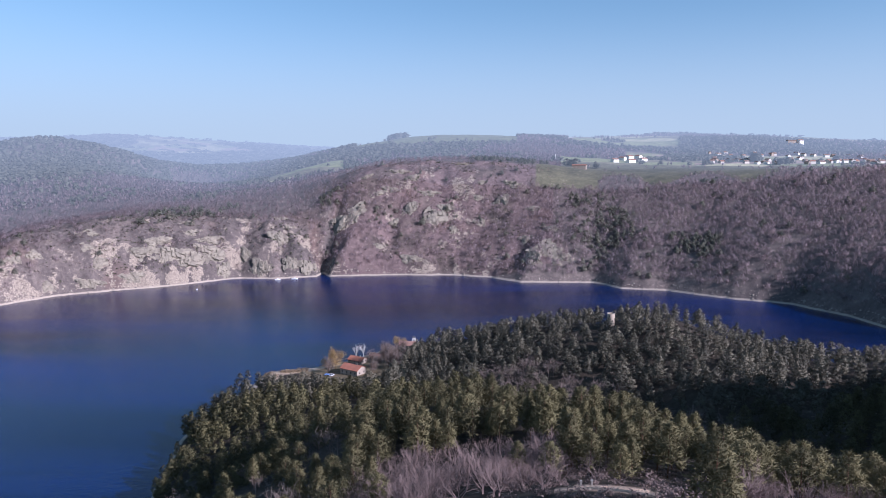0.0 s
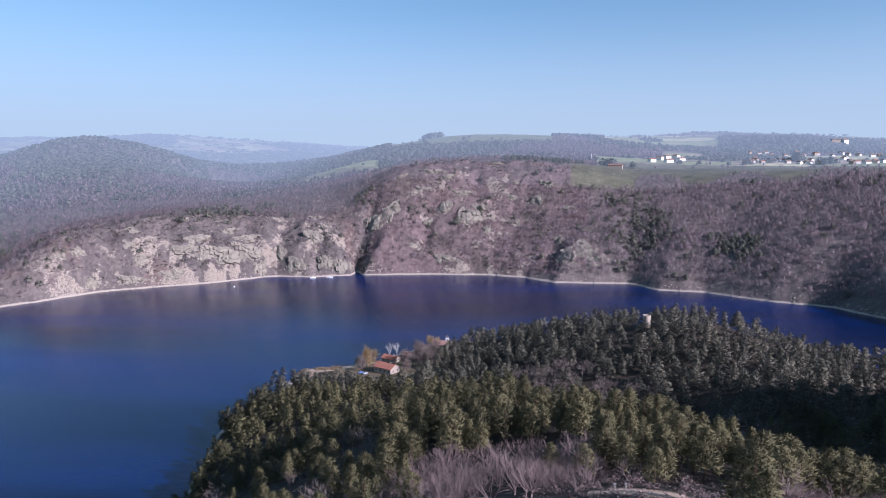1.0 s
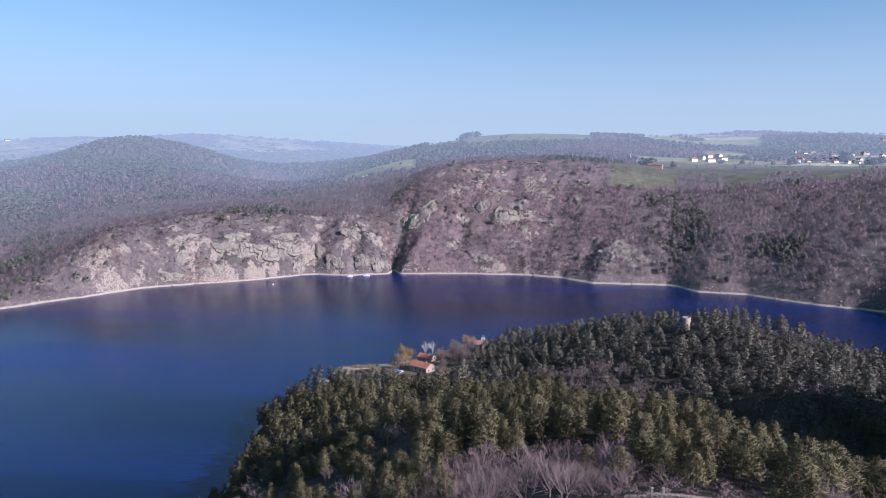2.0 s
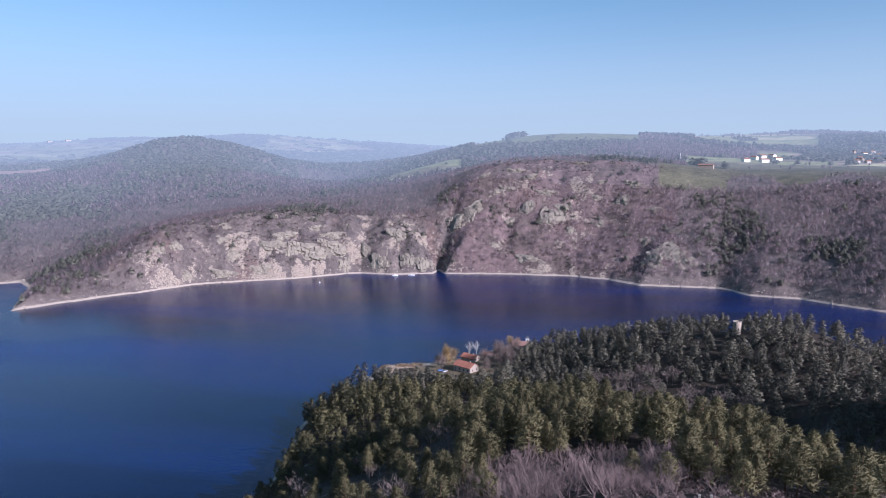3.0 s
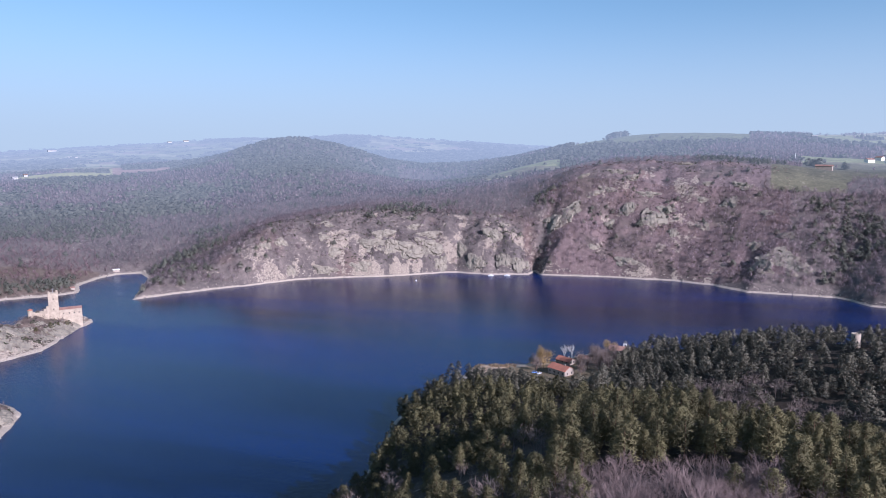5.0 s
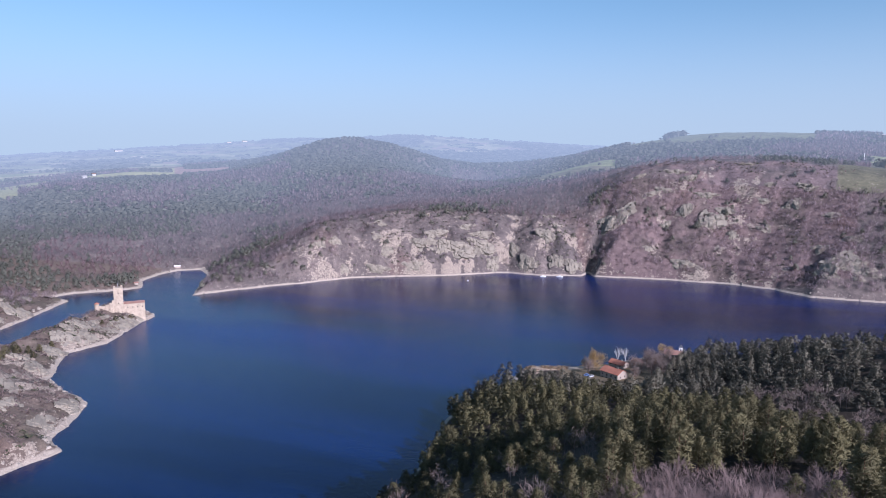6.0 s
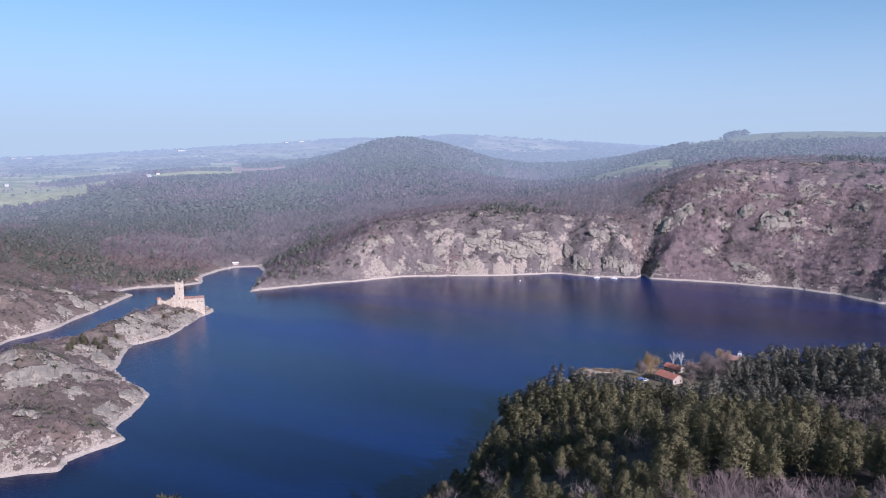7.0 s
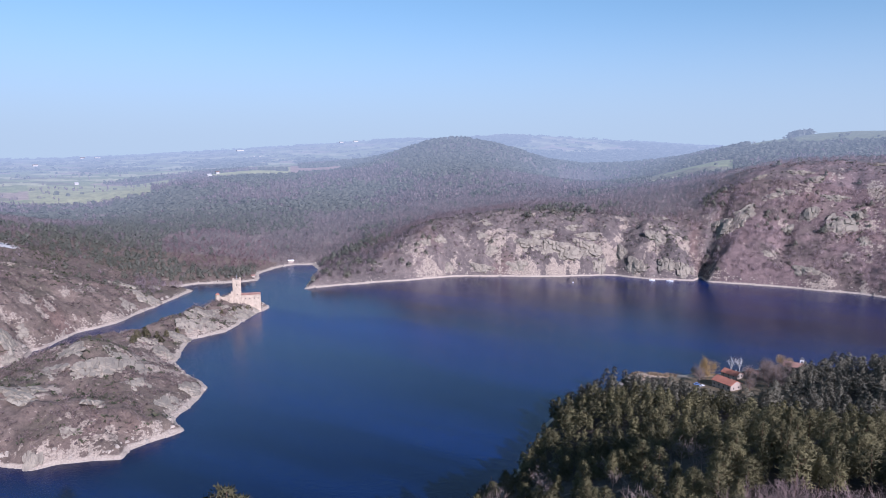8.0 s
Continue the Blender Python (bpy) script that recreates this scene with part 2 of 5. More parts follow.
def off_shore(x, y):
    """Metres to the shore: positive on land, negative on the lake."""
    x, y = np.asarray(x, float).ravel(), np.asarray(y, float).ravel()
    best, inside = np.full(x.shape, 1e12), np.zeros(x.shape, bool)
    for (ax, ay), (bx, by) in zip(LAKE, np.roll(LAKE, -1, 0)):
        ex, ey = bx - ax, by - ay
        t = np.clip(((x - ax) * ex + (y - ay) * ey) / (ex * ex + ey * ey), 0, 1)
        best = np.minimum(best, (x - ax - t * ex) ** 2 + (y - ay - t * ey) ** 2)
        cross = (ay > y) != (by > y)
        inside ^= cross & (x < ex * (y - ay) / (ey if ey else 1e-9) + ax)
    return np.sqrt(best) * np.where(inside, -1, 1) + cloud(x, y, 26, 11, 2) * 2.8 + cloud(x, y, 8, 12, 2) * 1.1


# ridges and slopes: bearing, metres, height over the lake
CRAG_HILL = [(-6.6, 1120, 130), (-2.9, 1140, 140), (0.7, 1190, 151), (5.3, 1150, 140), (8.5, 1180, 139), (-3.9, 1030, 60),
             (3.1, 1035, 59), (-7.6, 1005, 55), (8.1, 985, 50)]
EAST_SLOPE = [(12.2, 1000, 60), (18.7, 985, 65), (26.6, 950, 74), (32.3, 890, 60), (12.1, 1120, 114), (18.5, 1130, 126),
              (26.3, 1120, 135), (31.9, 1080, 141), (50, 900, 85), (50, 1300, 150)]
PLATEAU = [(14.2, 1500, 141), (22.5, 1450, 140), (29.9, 1450, 142), (11.6, 1350, 137), (18.4, 1900, 166), (17.6, 2060, 184), (22.6, 2100, 202),
           (26.2, 2050, 188), (28.2, 2030, 170), (31.2, 2000, 165), (12.0, 2900, 219), (17.5, 3000, 231), (30, 3500, 190), (25, 4800, 160)]
BACK_HILL = [(6.6, 1900, 200), (3.5, 2100, 217), (-0.2, 2300, 216), (-3.8, 2200, 206), (-7.5, 1900, 180), (-9.7, 1600, 137),
             (-12.9, 1400, 103), (-14.5, 1700, 105), (-17, 1500, 88), (0.5, 1450, 142), (-4, 1600, 140), (3, 2900, 150), (0, 4500, 150)]
CLIFF_HILL = [(-21.4, 1010, 71), (-25.3, 1020, 78), (-17.3, 1010, 63), (-29.1, 980, 62), (-13.8, 1060, 75), (-11.1, 1120, 95),
              (-31.6, 950, 55), (-19.3, 1300, 85), (-24.5, 1350, 84), (-29.0, 1200, 64), (-37, 960, 30)]
FAR_VALLEY = [(-19.6, 1850, 82), (-28.8, 1600, 128), (-31.6, 1500, 103), (-28.6, 2000, 201), (-32.0, 2000, 189), (-25.0, 2000, 174),
              (-21.4, 2000, 126), (-20.5, 2700, 90), (-27, 2700, 110), (-33, 2700, 125), (-14, 2600, 90), (-10, 3000, 110), (-23.8, 3900, 248), (-19.1, 3900, 227), (-13.7, 4000, 200), (-10.1, 4200, 189)]
WOODED_SIDE = [(-47.7, 1200, 42), (-51.7, 1600, 89), (-57.6, 1350, 46), (-46.8, 1600, 97), (-41.1, 1900, 109), (-37.0, 2000, 125),
               (-52.0, 1000, 19), (-34.3, 1500, 83), (-42.6, 1120, 13)]
WEST_MOOR = [(-55, 1900, 79), (-57, 1560, 54), (-60, 1560, 58), (-61, 1900, 82), (-66, 1700, 75), (-46, 1900, 112), (-43.5, 2150, 119), (-62.9, 1150, 74), (-62.7, 900, 67), (-59.7, 850, 42), (-61.3, 710, 24),
             (-56.0, 890, 18), (-75, 900, 70), (-80, 2000, 110)]
PLAIN = [(-59.2, 2600, 88), (-51.7, 3000, 103), (-43.2, 3600, 156), (-59.2, 4700, 118), (-47.5, 4500, 167), (-36.5, 4300, 221),
         (-80, 4700, 118)]
PENINSULA = [(-57.1, 560, 28), (-54.4, 570, 10), (-60.1, 560, 22), (-63.7, 560, 14), (-51.3, 525, 3), (-58.5, 490, 14),
             (-62.2, 455, 17), (-47.1, 742, 9.5), (-48.4, 712, 7), (-49.8, 694, 10), (-51.2, 678, 11), (-53.3, 650, 7), (-75, 480, 30)]
SPUR = [(14.0, 130, 106.5), (11, 117, 111), (18, 116, 112), (14, 143, 101), (0.8, 190, 83), (-2.5, 262, 71), (5.5, 260, 71), (14.9, 232, 77), (23.6, 190, 86), (-4.0, 390, 24), (-13.4, 410, 20), (-15.8, 290, 33), (-7.8, 465, 5), (5.6, 390, 25),
        (10.0, 250, 72), (18.8, 214, 80), (27.6, 170, 92), (33.8, 150, 99), (-11, 535, 2), (-2.5, 590, 4), (-7, 510, 4)]
GULLY = [(17.1, 340, 31), (23.7, 265, 47), (29.5, 240, 60), (40, 220, 80)]
# last point is no ridge: unseen high ground added to shade the gully
TOWER_RIDGE = [(0.8, 550, 15), (7.8, 520, 37), (13.7, 500, 49), (18.9, 480, 58), (25.1, 440, 48), (30.7, 400, 54), (33.1, 380, 43),
               (15.7, 405, 41), (23.3, 360, 56), (31.1, 300, 64), (52, 352, 166)]
# (62, 290) and (76, 300) lie out of view, raised to block the sun
HOME_HILL = [(0, 25, 128), (90, 25, 128), (180, 25, 128), (-90, 25, 126), (-30, 130, 82), (-52, 130, 84), (-66, 118, 106), (-80, 130, 100),
             (60, 140, 118), (62, 290, 170), (76, 300, 185), (100, 300, 170), (180, 300, 150), (-120, 300, 130), (100, 2000, 170), (180, 2000, 190), (-120, 2000, 170),
             (100, 4800, 170), (180, 4800, 200), (-120, 4800, 170)]
FORMS = np.array(CRAG_HILL + EAST_SLOPE + PLATEAU + BACK_HILL + CLIFF_HILL + FAR_VALLEY + WOODED_SIDE + WEST_MOOR + PLAIN
                 + PENINSULA + SPUR + GULLY + TOWER_RIDGE + HOME_HILL, float)


def bank(sd):
    """How far the land has risen from the shore."""
    return 1 - np.exp(-np.maximum(sd, 0) / 38.0)


def kernel(a1, d1, a2, d2):
    da = np.radians((a1[:, None] - a2[None] + 180) % 360 - 180)
    return np.sqrt(da * da + (np.log(d1)[:, None] - np.log(d2)[None]) ** 2 + 0.0006)


fx, fy = plan(FORMS[:, 0], FORMS[:, 1])
rise = FORMS[:, 2] / np.maximum(bank(off_shore(fx, fy)), 0.25)
WEIGHTS = np.linalg.solve(kernel(FORMS[:, 0], FORMS[:, 1], FORMS[:, 0], FORMS[:, 1]) + 1e-4 * np.eye(len(FORMS)), rise - 90)

# clefts in the far bank: bearing and distance at the foot, then at the head, depth, width
CLEFTS = [(-9.9, 960, -8.0, 1120, 8, 8), (-13.4, 950, -12.9, 1010, 11, 10), (-16.6, 965, -15.0, 1040, 8, 14), (12.6, 905, 12.9, 1080, 3, 18),
          (5.6, 915, 6.6, 1000, 9, 13), (14.0, 900, 13.4, 1080, 3, 25), (-4.4, 1000, -3.2, 1090, 7, 10), (-22.4, 948, -21.4, 985, 5, 5),
          (22.0, 880, 20.0, 1080, 2, 30), (-36.0, 900, -33.0, 1150, 9, 40)]


def bearing(x, y):
    return np.degrees(np.arctan2(x, y)), np.hypot(x, y)


def rocky(x, y, az, d, sd):
    """Where bare granite stands out of the slopes, 0 to 1."""
    crag = np.clip(1.2 - np.abs(az + 0.5) / 9.5, 0, 1) * (d > 930) * (d < 1190)
    cliff = np.clip(1.3 - np.abs(az + 23) / 12.0, 0, 1) * (sd < 110) * (d > 880) * (d < 1080) + (np.abs(az + 14) < 3.2) * (sd < 70) * (d > 900)
    isle = (az < -44) * (az > -70) * (d < 830) * (d > 400)
    moor = (az < -49) * (d > 590) * (d < 960) * (sd < 42) * 0.5
    return np.clip(crag * 0.75 + cliff + isle * 0.85 + moor, 0, 1)


def height(x, y, relief=True):
    x, y = np.asarray(x, float).ravel(), np.asarray(y, float).ravel()
    az, d = bearing(x, y)
    out = np.empty_like(x)
    sd = off_shore(x, y)
    for i in range(0, len(x), 40000):
        s = slice(i, i + 40000)
        out[s] = 90 + kernel(az[s], np.maximum(d[s], 26), FORMS[:, 0], FORMS[:, 1]) @ WEIGHTS
    z = np.maximum(out, 6) * bank(sd)
    for a0, d0, a1, d1, deep, wide in CLEFTS:
        (ax, ay), (bx, by) = plan(a0, d0), plan(a1, d1)
        ex, ey = bx - ax, by - ay
        t = np.clip(((x - ax) * ex + (y - ay) * ey) / (ex * ex + ey * ey), 0, 1)
        r = np.hypot(x - ax - t * ex + cloud(x, y, 40, 5, 2) * 5, y - ay - t * ey)
        z -= deep * np.exp(-(r / wide) ** 2) * (1 - t ** 4) * np.minimum(1, z / 20)
    top = np.clip((d - 14) / 60, 0, 1)
    z = 127 + (z - 127) * top * top * (3 - 2 * top)
    if relief:
        wild = np.clip(sd / 40, 0, 1) * np.clip(d / 30 + 0.15, 0, 1)
        z += wild * (cloud(x, y, 150, 3, 3) * np.clip(d / 260 - 0.6, 0, 4.5) + cloud(x, y, 34, 9, 3) * np.clip(d / 600, 0.3, 1.8))
        rk = rocky(x, y, az, d, sd)
        ridged = 1 - 2 * np.abs(cloud(x, y, 26, 21, 4, 0.6))
        step = cloud(x, y, 11, 31, 3, 0.6)
        z += rk * np.clip(sd / 9, 0, 1) * (ridged * 2.6 + np.clip(step * 5, -1, 1) * 1.5)
    z = np.where(sd > 0, np.maximum(z, 0.25 * np.minimum(sd, 6)) + 0.02, np.maximum(-7, sd * 0.5))
    return z


def blend(a, b, f):
    f = np.clip(f, 0, 1)[:, None]
    return a * (1 - f) + np.asarray(b) * f


def fields(x, y, size, seed):
    """Farmland cut into plots: the plot's random number and how near its hedge is."""
    wx, wy = x + cloud(x, y, 300, seed + 7, 2) * 60, y + cloud(x, y, 300, seed + 8, 2) * 60
    iu, iv = np.floor(wx / size), np.floor(wy / (size * 0.6) + 0.5 * lattice(np.floor(wx / size), np.floor(wx / size) * 0, seed))
    return lattice(iu, iv, seed + 3)


def farmland(az, d, x, y):
    """1 where the land is farmed, 0 where it is wood or moor."""
    a = ((az > 9.5) & (d > 1150 + 40 * np.sin(az)) & (d < 1620)) * 1.0
    b = (az < -42) & (az > -70) & (d > np.where(az < -53, 1575, 1780) + cloud(x, y, 200, 40, 2) * 60) & (cloud(x, y, 330, 41, 2) > -0.3)
    c = (d > 1850) & (cloud(x, y, 620, 42, 3) > 0.05) & ((az < -36) | (az > -8))
    e = (az > -7) & (az < 6) & (d > 1850) & (d < 2350) & (cloud(x, y, 200, 44, 2) > -0.35)
    f = (az > -14) & (az < -8) & (d > 1500) & (d < 1700) & (cloud(x, y, 200, 45, 2) > 0.0)
    g = (az > 7.6) & (az < 12.5) & (d > 1110) & (d < 1250)
    h = (d > 3300) & (cloud(x, y, 420, 46, 3) > -0.1)
    i = (az > 10) & (az < 18.5) & (d > 1980) & (cloud(x, y, 260, 47, 2) > -0.45)
    j = (az > 14.5) & (az < 29) & (d >= 1620) & (d < 1820) & (cloud(x, y, 150, 48, 2) > -0.05)
    l = (az < -38.6) & (az > -42.8) & (d > 1940 + cloud(x, y, 90, 49, 2) * 40) & (d < 2080)
    return np.maximum.reduce([l * 1.0, i * 1.0, j * 1.0, a, b * 1.0, c * 1.0, e * 1.0, f * 1.0, g * 1.0, h * 1.0])


def cover(x, y, z, slope):
    """The ground's own colour, with some shade painted in on this bank."""
    az, d = bearing(x, y)
    sd = off_shore(x, y)
    n = len(x)
    col = np.tile((0.130, 0.110, 0.102), (n, 1))
    col = blend(col, (0.185, 0.152, 0.136), cloud(x, y, 60, 61, 3) * 1.2 + 0.3)
    # near floor blended almost black: dark undergrowth, plus tree shade painted in
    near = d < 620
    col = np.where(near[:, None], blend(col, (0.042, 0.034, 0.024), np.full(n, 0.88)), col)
    moor = ((az < -44) & (d < 1050)) | ((np.abs(az) < 9) & (d > 930) & (d < 1200))
    heath = blend(np.tile((0.172, 0.126, 0.120), (n, 1)), (0.132, 0.104, 0.093), cloud(x, y, 30, 62, 3) * 2 + 0.2)
    heath = np.where(((az < -44) & (d < 1050))[:, None], heath * (0.96, 1.02, 0.88), heath)
    col = np.where(moor[:, None], heath, col)
    rk = rocky(x, y, az, d, sd)
    bare = rk * np.clip((slope - 0.75) * 0.9 + cloud(x, y, 20, 63, 4, 0.65) * 4.0 - 0.55 + 0.45 * ((az < -44) & (d < 830)) - 0.25 * (np.abs(az) < 9.5) - 0.22 * (az > -44) * (az < -9.5), 0, 1)
    rust = np.clip(cloud(x, y, 45, 64, 3) * 2.4 - 0.5, 0, 1) * (rk > 0.05)
    col = blend(col, (0.19, 0.125, 0.105), rust * 0.6)
    farm = farmland(az, d, x, y)
    lot = fields(x, y, 130, 70)
    grass = np.where((lot < 0.5)[:, None], (0.26, 0.275, 0.14), np.where((lot < 0.72)[:, None], (0.46, 0.43, 0.25),
                     np.where((lot < 0.85)[:, None], (0.36, 0.27, 0.21), (0.22, 0.20, 0.13))))
    grass = np.where((d < 1500)[:, None], np.array((0.118, 0.110, 0.068)) * (0.8 + 0.5 * lot[:, None]), grass)
    grass = np.where(((az > -8) & (az < 7) & (d > 1700))[:, None], (0.19, 0.20, 0.11), grass)
    grass = np.where(((az < -50) & (az > -61) & (d > 1560) & (d < 1960))[:, None], (0.34, 0.33, 0.17), grass)
    grass = np.where(((az < -42) & (az > -50) & (d > 1780) & (d < 2120))[:, None], (0.40, 0.385, 0.19), grass)
    grass = np.where(((az < -38.6) & (az > -42.6) & (d > 1900) & (d < 2200))[:, None], (0.36, 0.235, 0.19), grass)
    col = blend(col, grass, farm)
    # beach by the house, clearing on the spur
    col = np.where(((az > -16) & (az < -6.5) & (d > 495) & (d < 570) & (sd < 20))[:, None], (0.46, 0.35, 0.25), col)
    col = np.where(((az > -12) & (az < -3) & (d > 485) & (d < 560) & (sd > 13))[:, None], (0.165, 0.132, 0.085), col)
    cx, cy = plan(14.2, 126)
    clearing = np.hypot((x - cx) / 9.0, (y - cy + 1.5) / 7.0) + cloud(x, y, 9, 67, 3) * 0.35
    col = np.where((clearing < 1)[:, None], (0.54, 0.385, 0.28), col)
    # lane and lay-by on the moor
    lx, ly = plan(-62.9, 905)
    lay = np.hypot((x - lx) / 22, (y - ly) / 14)
    col = np.where((lay < 1)[:, None], (0.55, 0.53, 0.50), col)
    return col, bare


def sheet(name, bearings, rings, material):
    """Part of the ground as a polar grid."""
    A, D = np.meshgrid(bearings, rings, indexing="ij")
    x, y = plan(A.ravel(), D.ravel())
    z = height(x, y)
    na, nd = len(bearings), len(rings)
    X, Y, Z = (v.reshape(na, nd) for v in (x, y, z))
    dr = np.gradient(Z, axis=1) / np.maximum(np.hypot(np.gradient(X, axis=1), np.gradient(Y, axis=1)), 1e-3)
    da = np.gradient(Z, axis=0) / np.maximum(np.hypot(np.gradient(X, axis=0), np.gradient(Y, axis=0)), 1e-3)
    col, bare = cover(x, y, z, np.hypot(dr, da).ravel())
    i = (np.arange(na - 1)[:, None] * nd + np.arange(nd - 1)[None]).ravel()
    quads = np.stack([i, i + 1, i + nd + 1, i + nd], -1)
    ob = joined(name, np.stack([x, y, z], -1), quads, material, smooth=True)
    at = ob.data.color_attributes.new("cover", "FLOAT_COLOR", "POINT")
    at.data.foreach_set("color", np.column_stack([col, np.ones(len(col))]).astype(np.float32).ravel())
    ob.data.attributes.new("rock", "FLOAT", "POINT").data.foreach_set("value", bare.astype(np.float32))
    # painted haze, kept per corner
    veil = ob.data.attributes.new("haze_glow", "FLOAT", "POINT")
    veil.data.foreach_set("value", haze_at(x, y).astype(np.float32))
    return ob


def joined(name, verts, polys, material, tint=None, smooth=False, normals=None):
    """One mesh from arrays of corners and faces of one kind."""
    me = bpy.data.meshes.new(name)
    n, k_ = polys.shape
    me.vertices.add(len(verts))
    me.vertices.foreach_set("co", np.asarray(verts, np.float32).ravel())
    me.loops.add(n * k_)
    me.loops.foreach_set("vertex_index", polys.astype(np.int32).ravel())
    me.polygons.add(n)
    me.polygons.foreach_set("loop_start", np.arange(0, n * k_, k_, dtype=np.int32))
    me.polygons.foreach_set("use_smooth", np.full(n, smooth))
    if tint is not None:
        me.attributes.new("tint", "FLOAT", "POINT").data.foreach_set("value", np.asarray(tint, np.float32))
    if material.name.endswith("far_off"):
        me.attributes.new("haze_glow", "FLOAT", "POINT").data.foreach_set("value", haze_at(verts[:, 0], verts[:, 1]).astype(np.float32))
    me.update(calc_edges=True)
    if normals is not None:
        me.polygons.foreach_set("use_smooth", np.full(n, True))
        me.normals_split_custom_set_from_vertices(normals.astype(np.float32))
    me.materials.append(material)
    return new(name, me)


RINGS = np.concatenate([[0.01], np.arange(2, 12, 2.0), np.arange(12, 100, 5.5), np.arange(100, 400, 6.0), np.arange(400, 900, 3.0), np.arange(900, 1200, 3.2),
                        np.arange(1200, 1700, 9), np.geomspace(1700, 4900, 75)])
def edge_of(az):
    """Where the near ground passes into the distant backdrop with its painted haze."""
    return np.where(az < -33, 950.0, np.where(az < -10, 1040.0, 1110.0))


for b0, b1 in ((-68.0, -33.0), (-33.0, -10.0), (-10.0, 38.0)):
    bs = np.linspace(b0, b1, int(round((b1 - b0) / 0.16)) + 1)
    cutoff = float(edge_of(np.array((b0 + b1) / 2)))
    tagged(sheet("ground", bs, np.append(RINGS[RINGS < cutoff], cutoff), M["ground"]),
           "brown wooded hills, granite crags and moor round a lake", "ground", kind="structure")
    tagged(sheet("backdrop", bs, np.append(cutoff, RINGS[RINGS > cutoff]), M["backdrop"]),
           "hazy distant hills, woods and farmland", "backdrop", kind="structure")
tagged(sheet("ground", np.arange(38, 292.5, 2.0), RINGS[::4], M["ground"]), "wooded upland behind the lake", "ground", kind="structure")

bm = bmesh.new()
bmesh.ops.create_grid(bm, x_segments=1, y_segments=1, size=1)
for v, (wx, wy) in zip(bm.verts, ((-1150, -50), (950, -50), (-1150, 1150), (950, 1150))):
    v.co = (wx, wy, 0.0)
me = bpy.data.meshes.new("water")
bm.to_mesh(me), bm.free()
me.materials.append(M["water"])
water = tagged(new("water", me), "dark blue reservoir water with light wind ripples", "water", kind="structure")


# ---- plants ----
rng = np.random.default_rng(7)


def blades(centres, size, thin=0.6, droop=0.0, rnd=rng, aim=None):
    """Small three-cornered sprays round the given centres."""
    n = len(centres)
    a = rnd.normal(size=(n, 3))
    if aim is not None:
        a = a * 0.6 + aim
    a[:, 2] -= droop
    a /= np.linalg.norm(a, axis=1)[:, None]
    b = rnd.normal(size=(n, 3))
    b -= a * (a * b).sum(1)[:, None]
    b /= np.linalg.norm(b, axis=1)[:, None]
    s = (size * (0.65 + 0.7 * rnd.random(n)))[:, None]
    tri = np.stack([centres - a * s * 0.5 - b * s * thin * 0.5, centres - a * s * 0.5 + b * s * thin * 0.5, centres + a * s * 0.6], 1)
    return tri.reshape(-1, 3), np.arange(3 * n).reshape(-1, 3)


def stick(p, q, r0, r1):
    """A thin tapered three-sided limb."""
    p, q = np.asarray(p, float), np.asarray(q, float)
    a = q - p
    a /= np.linalg.norm(a)
    u = np.cross(a, (0.3, 0.9, 0.2))
    u /= np.linalg.norm(u)
    w = np.cross(a, u)
    ring = [math.cos(t) * u + math.sin(t) * w for t in (0, 2.094, 4.189)]
    v = np.array([p + r0 * c for c in ring] + [q + r1 * c for c in ring])
    f = np.array([(0, 1, 4), (0, 4, 3), (1, 2, 5), (1, 5, 4), (2, 0, 3), (2, 3, 5)])
    return v, f


def gather(parts):
    vs, fs, o = [], [], 0
    for v, f in parts:
        vs.append(v), fs.append(f + o)
        o += len(v)
    return np.concatenate(vs), np.concatenate(fs)


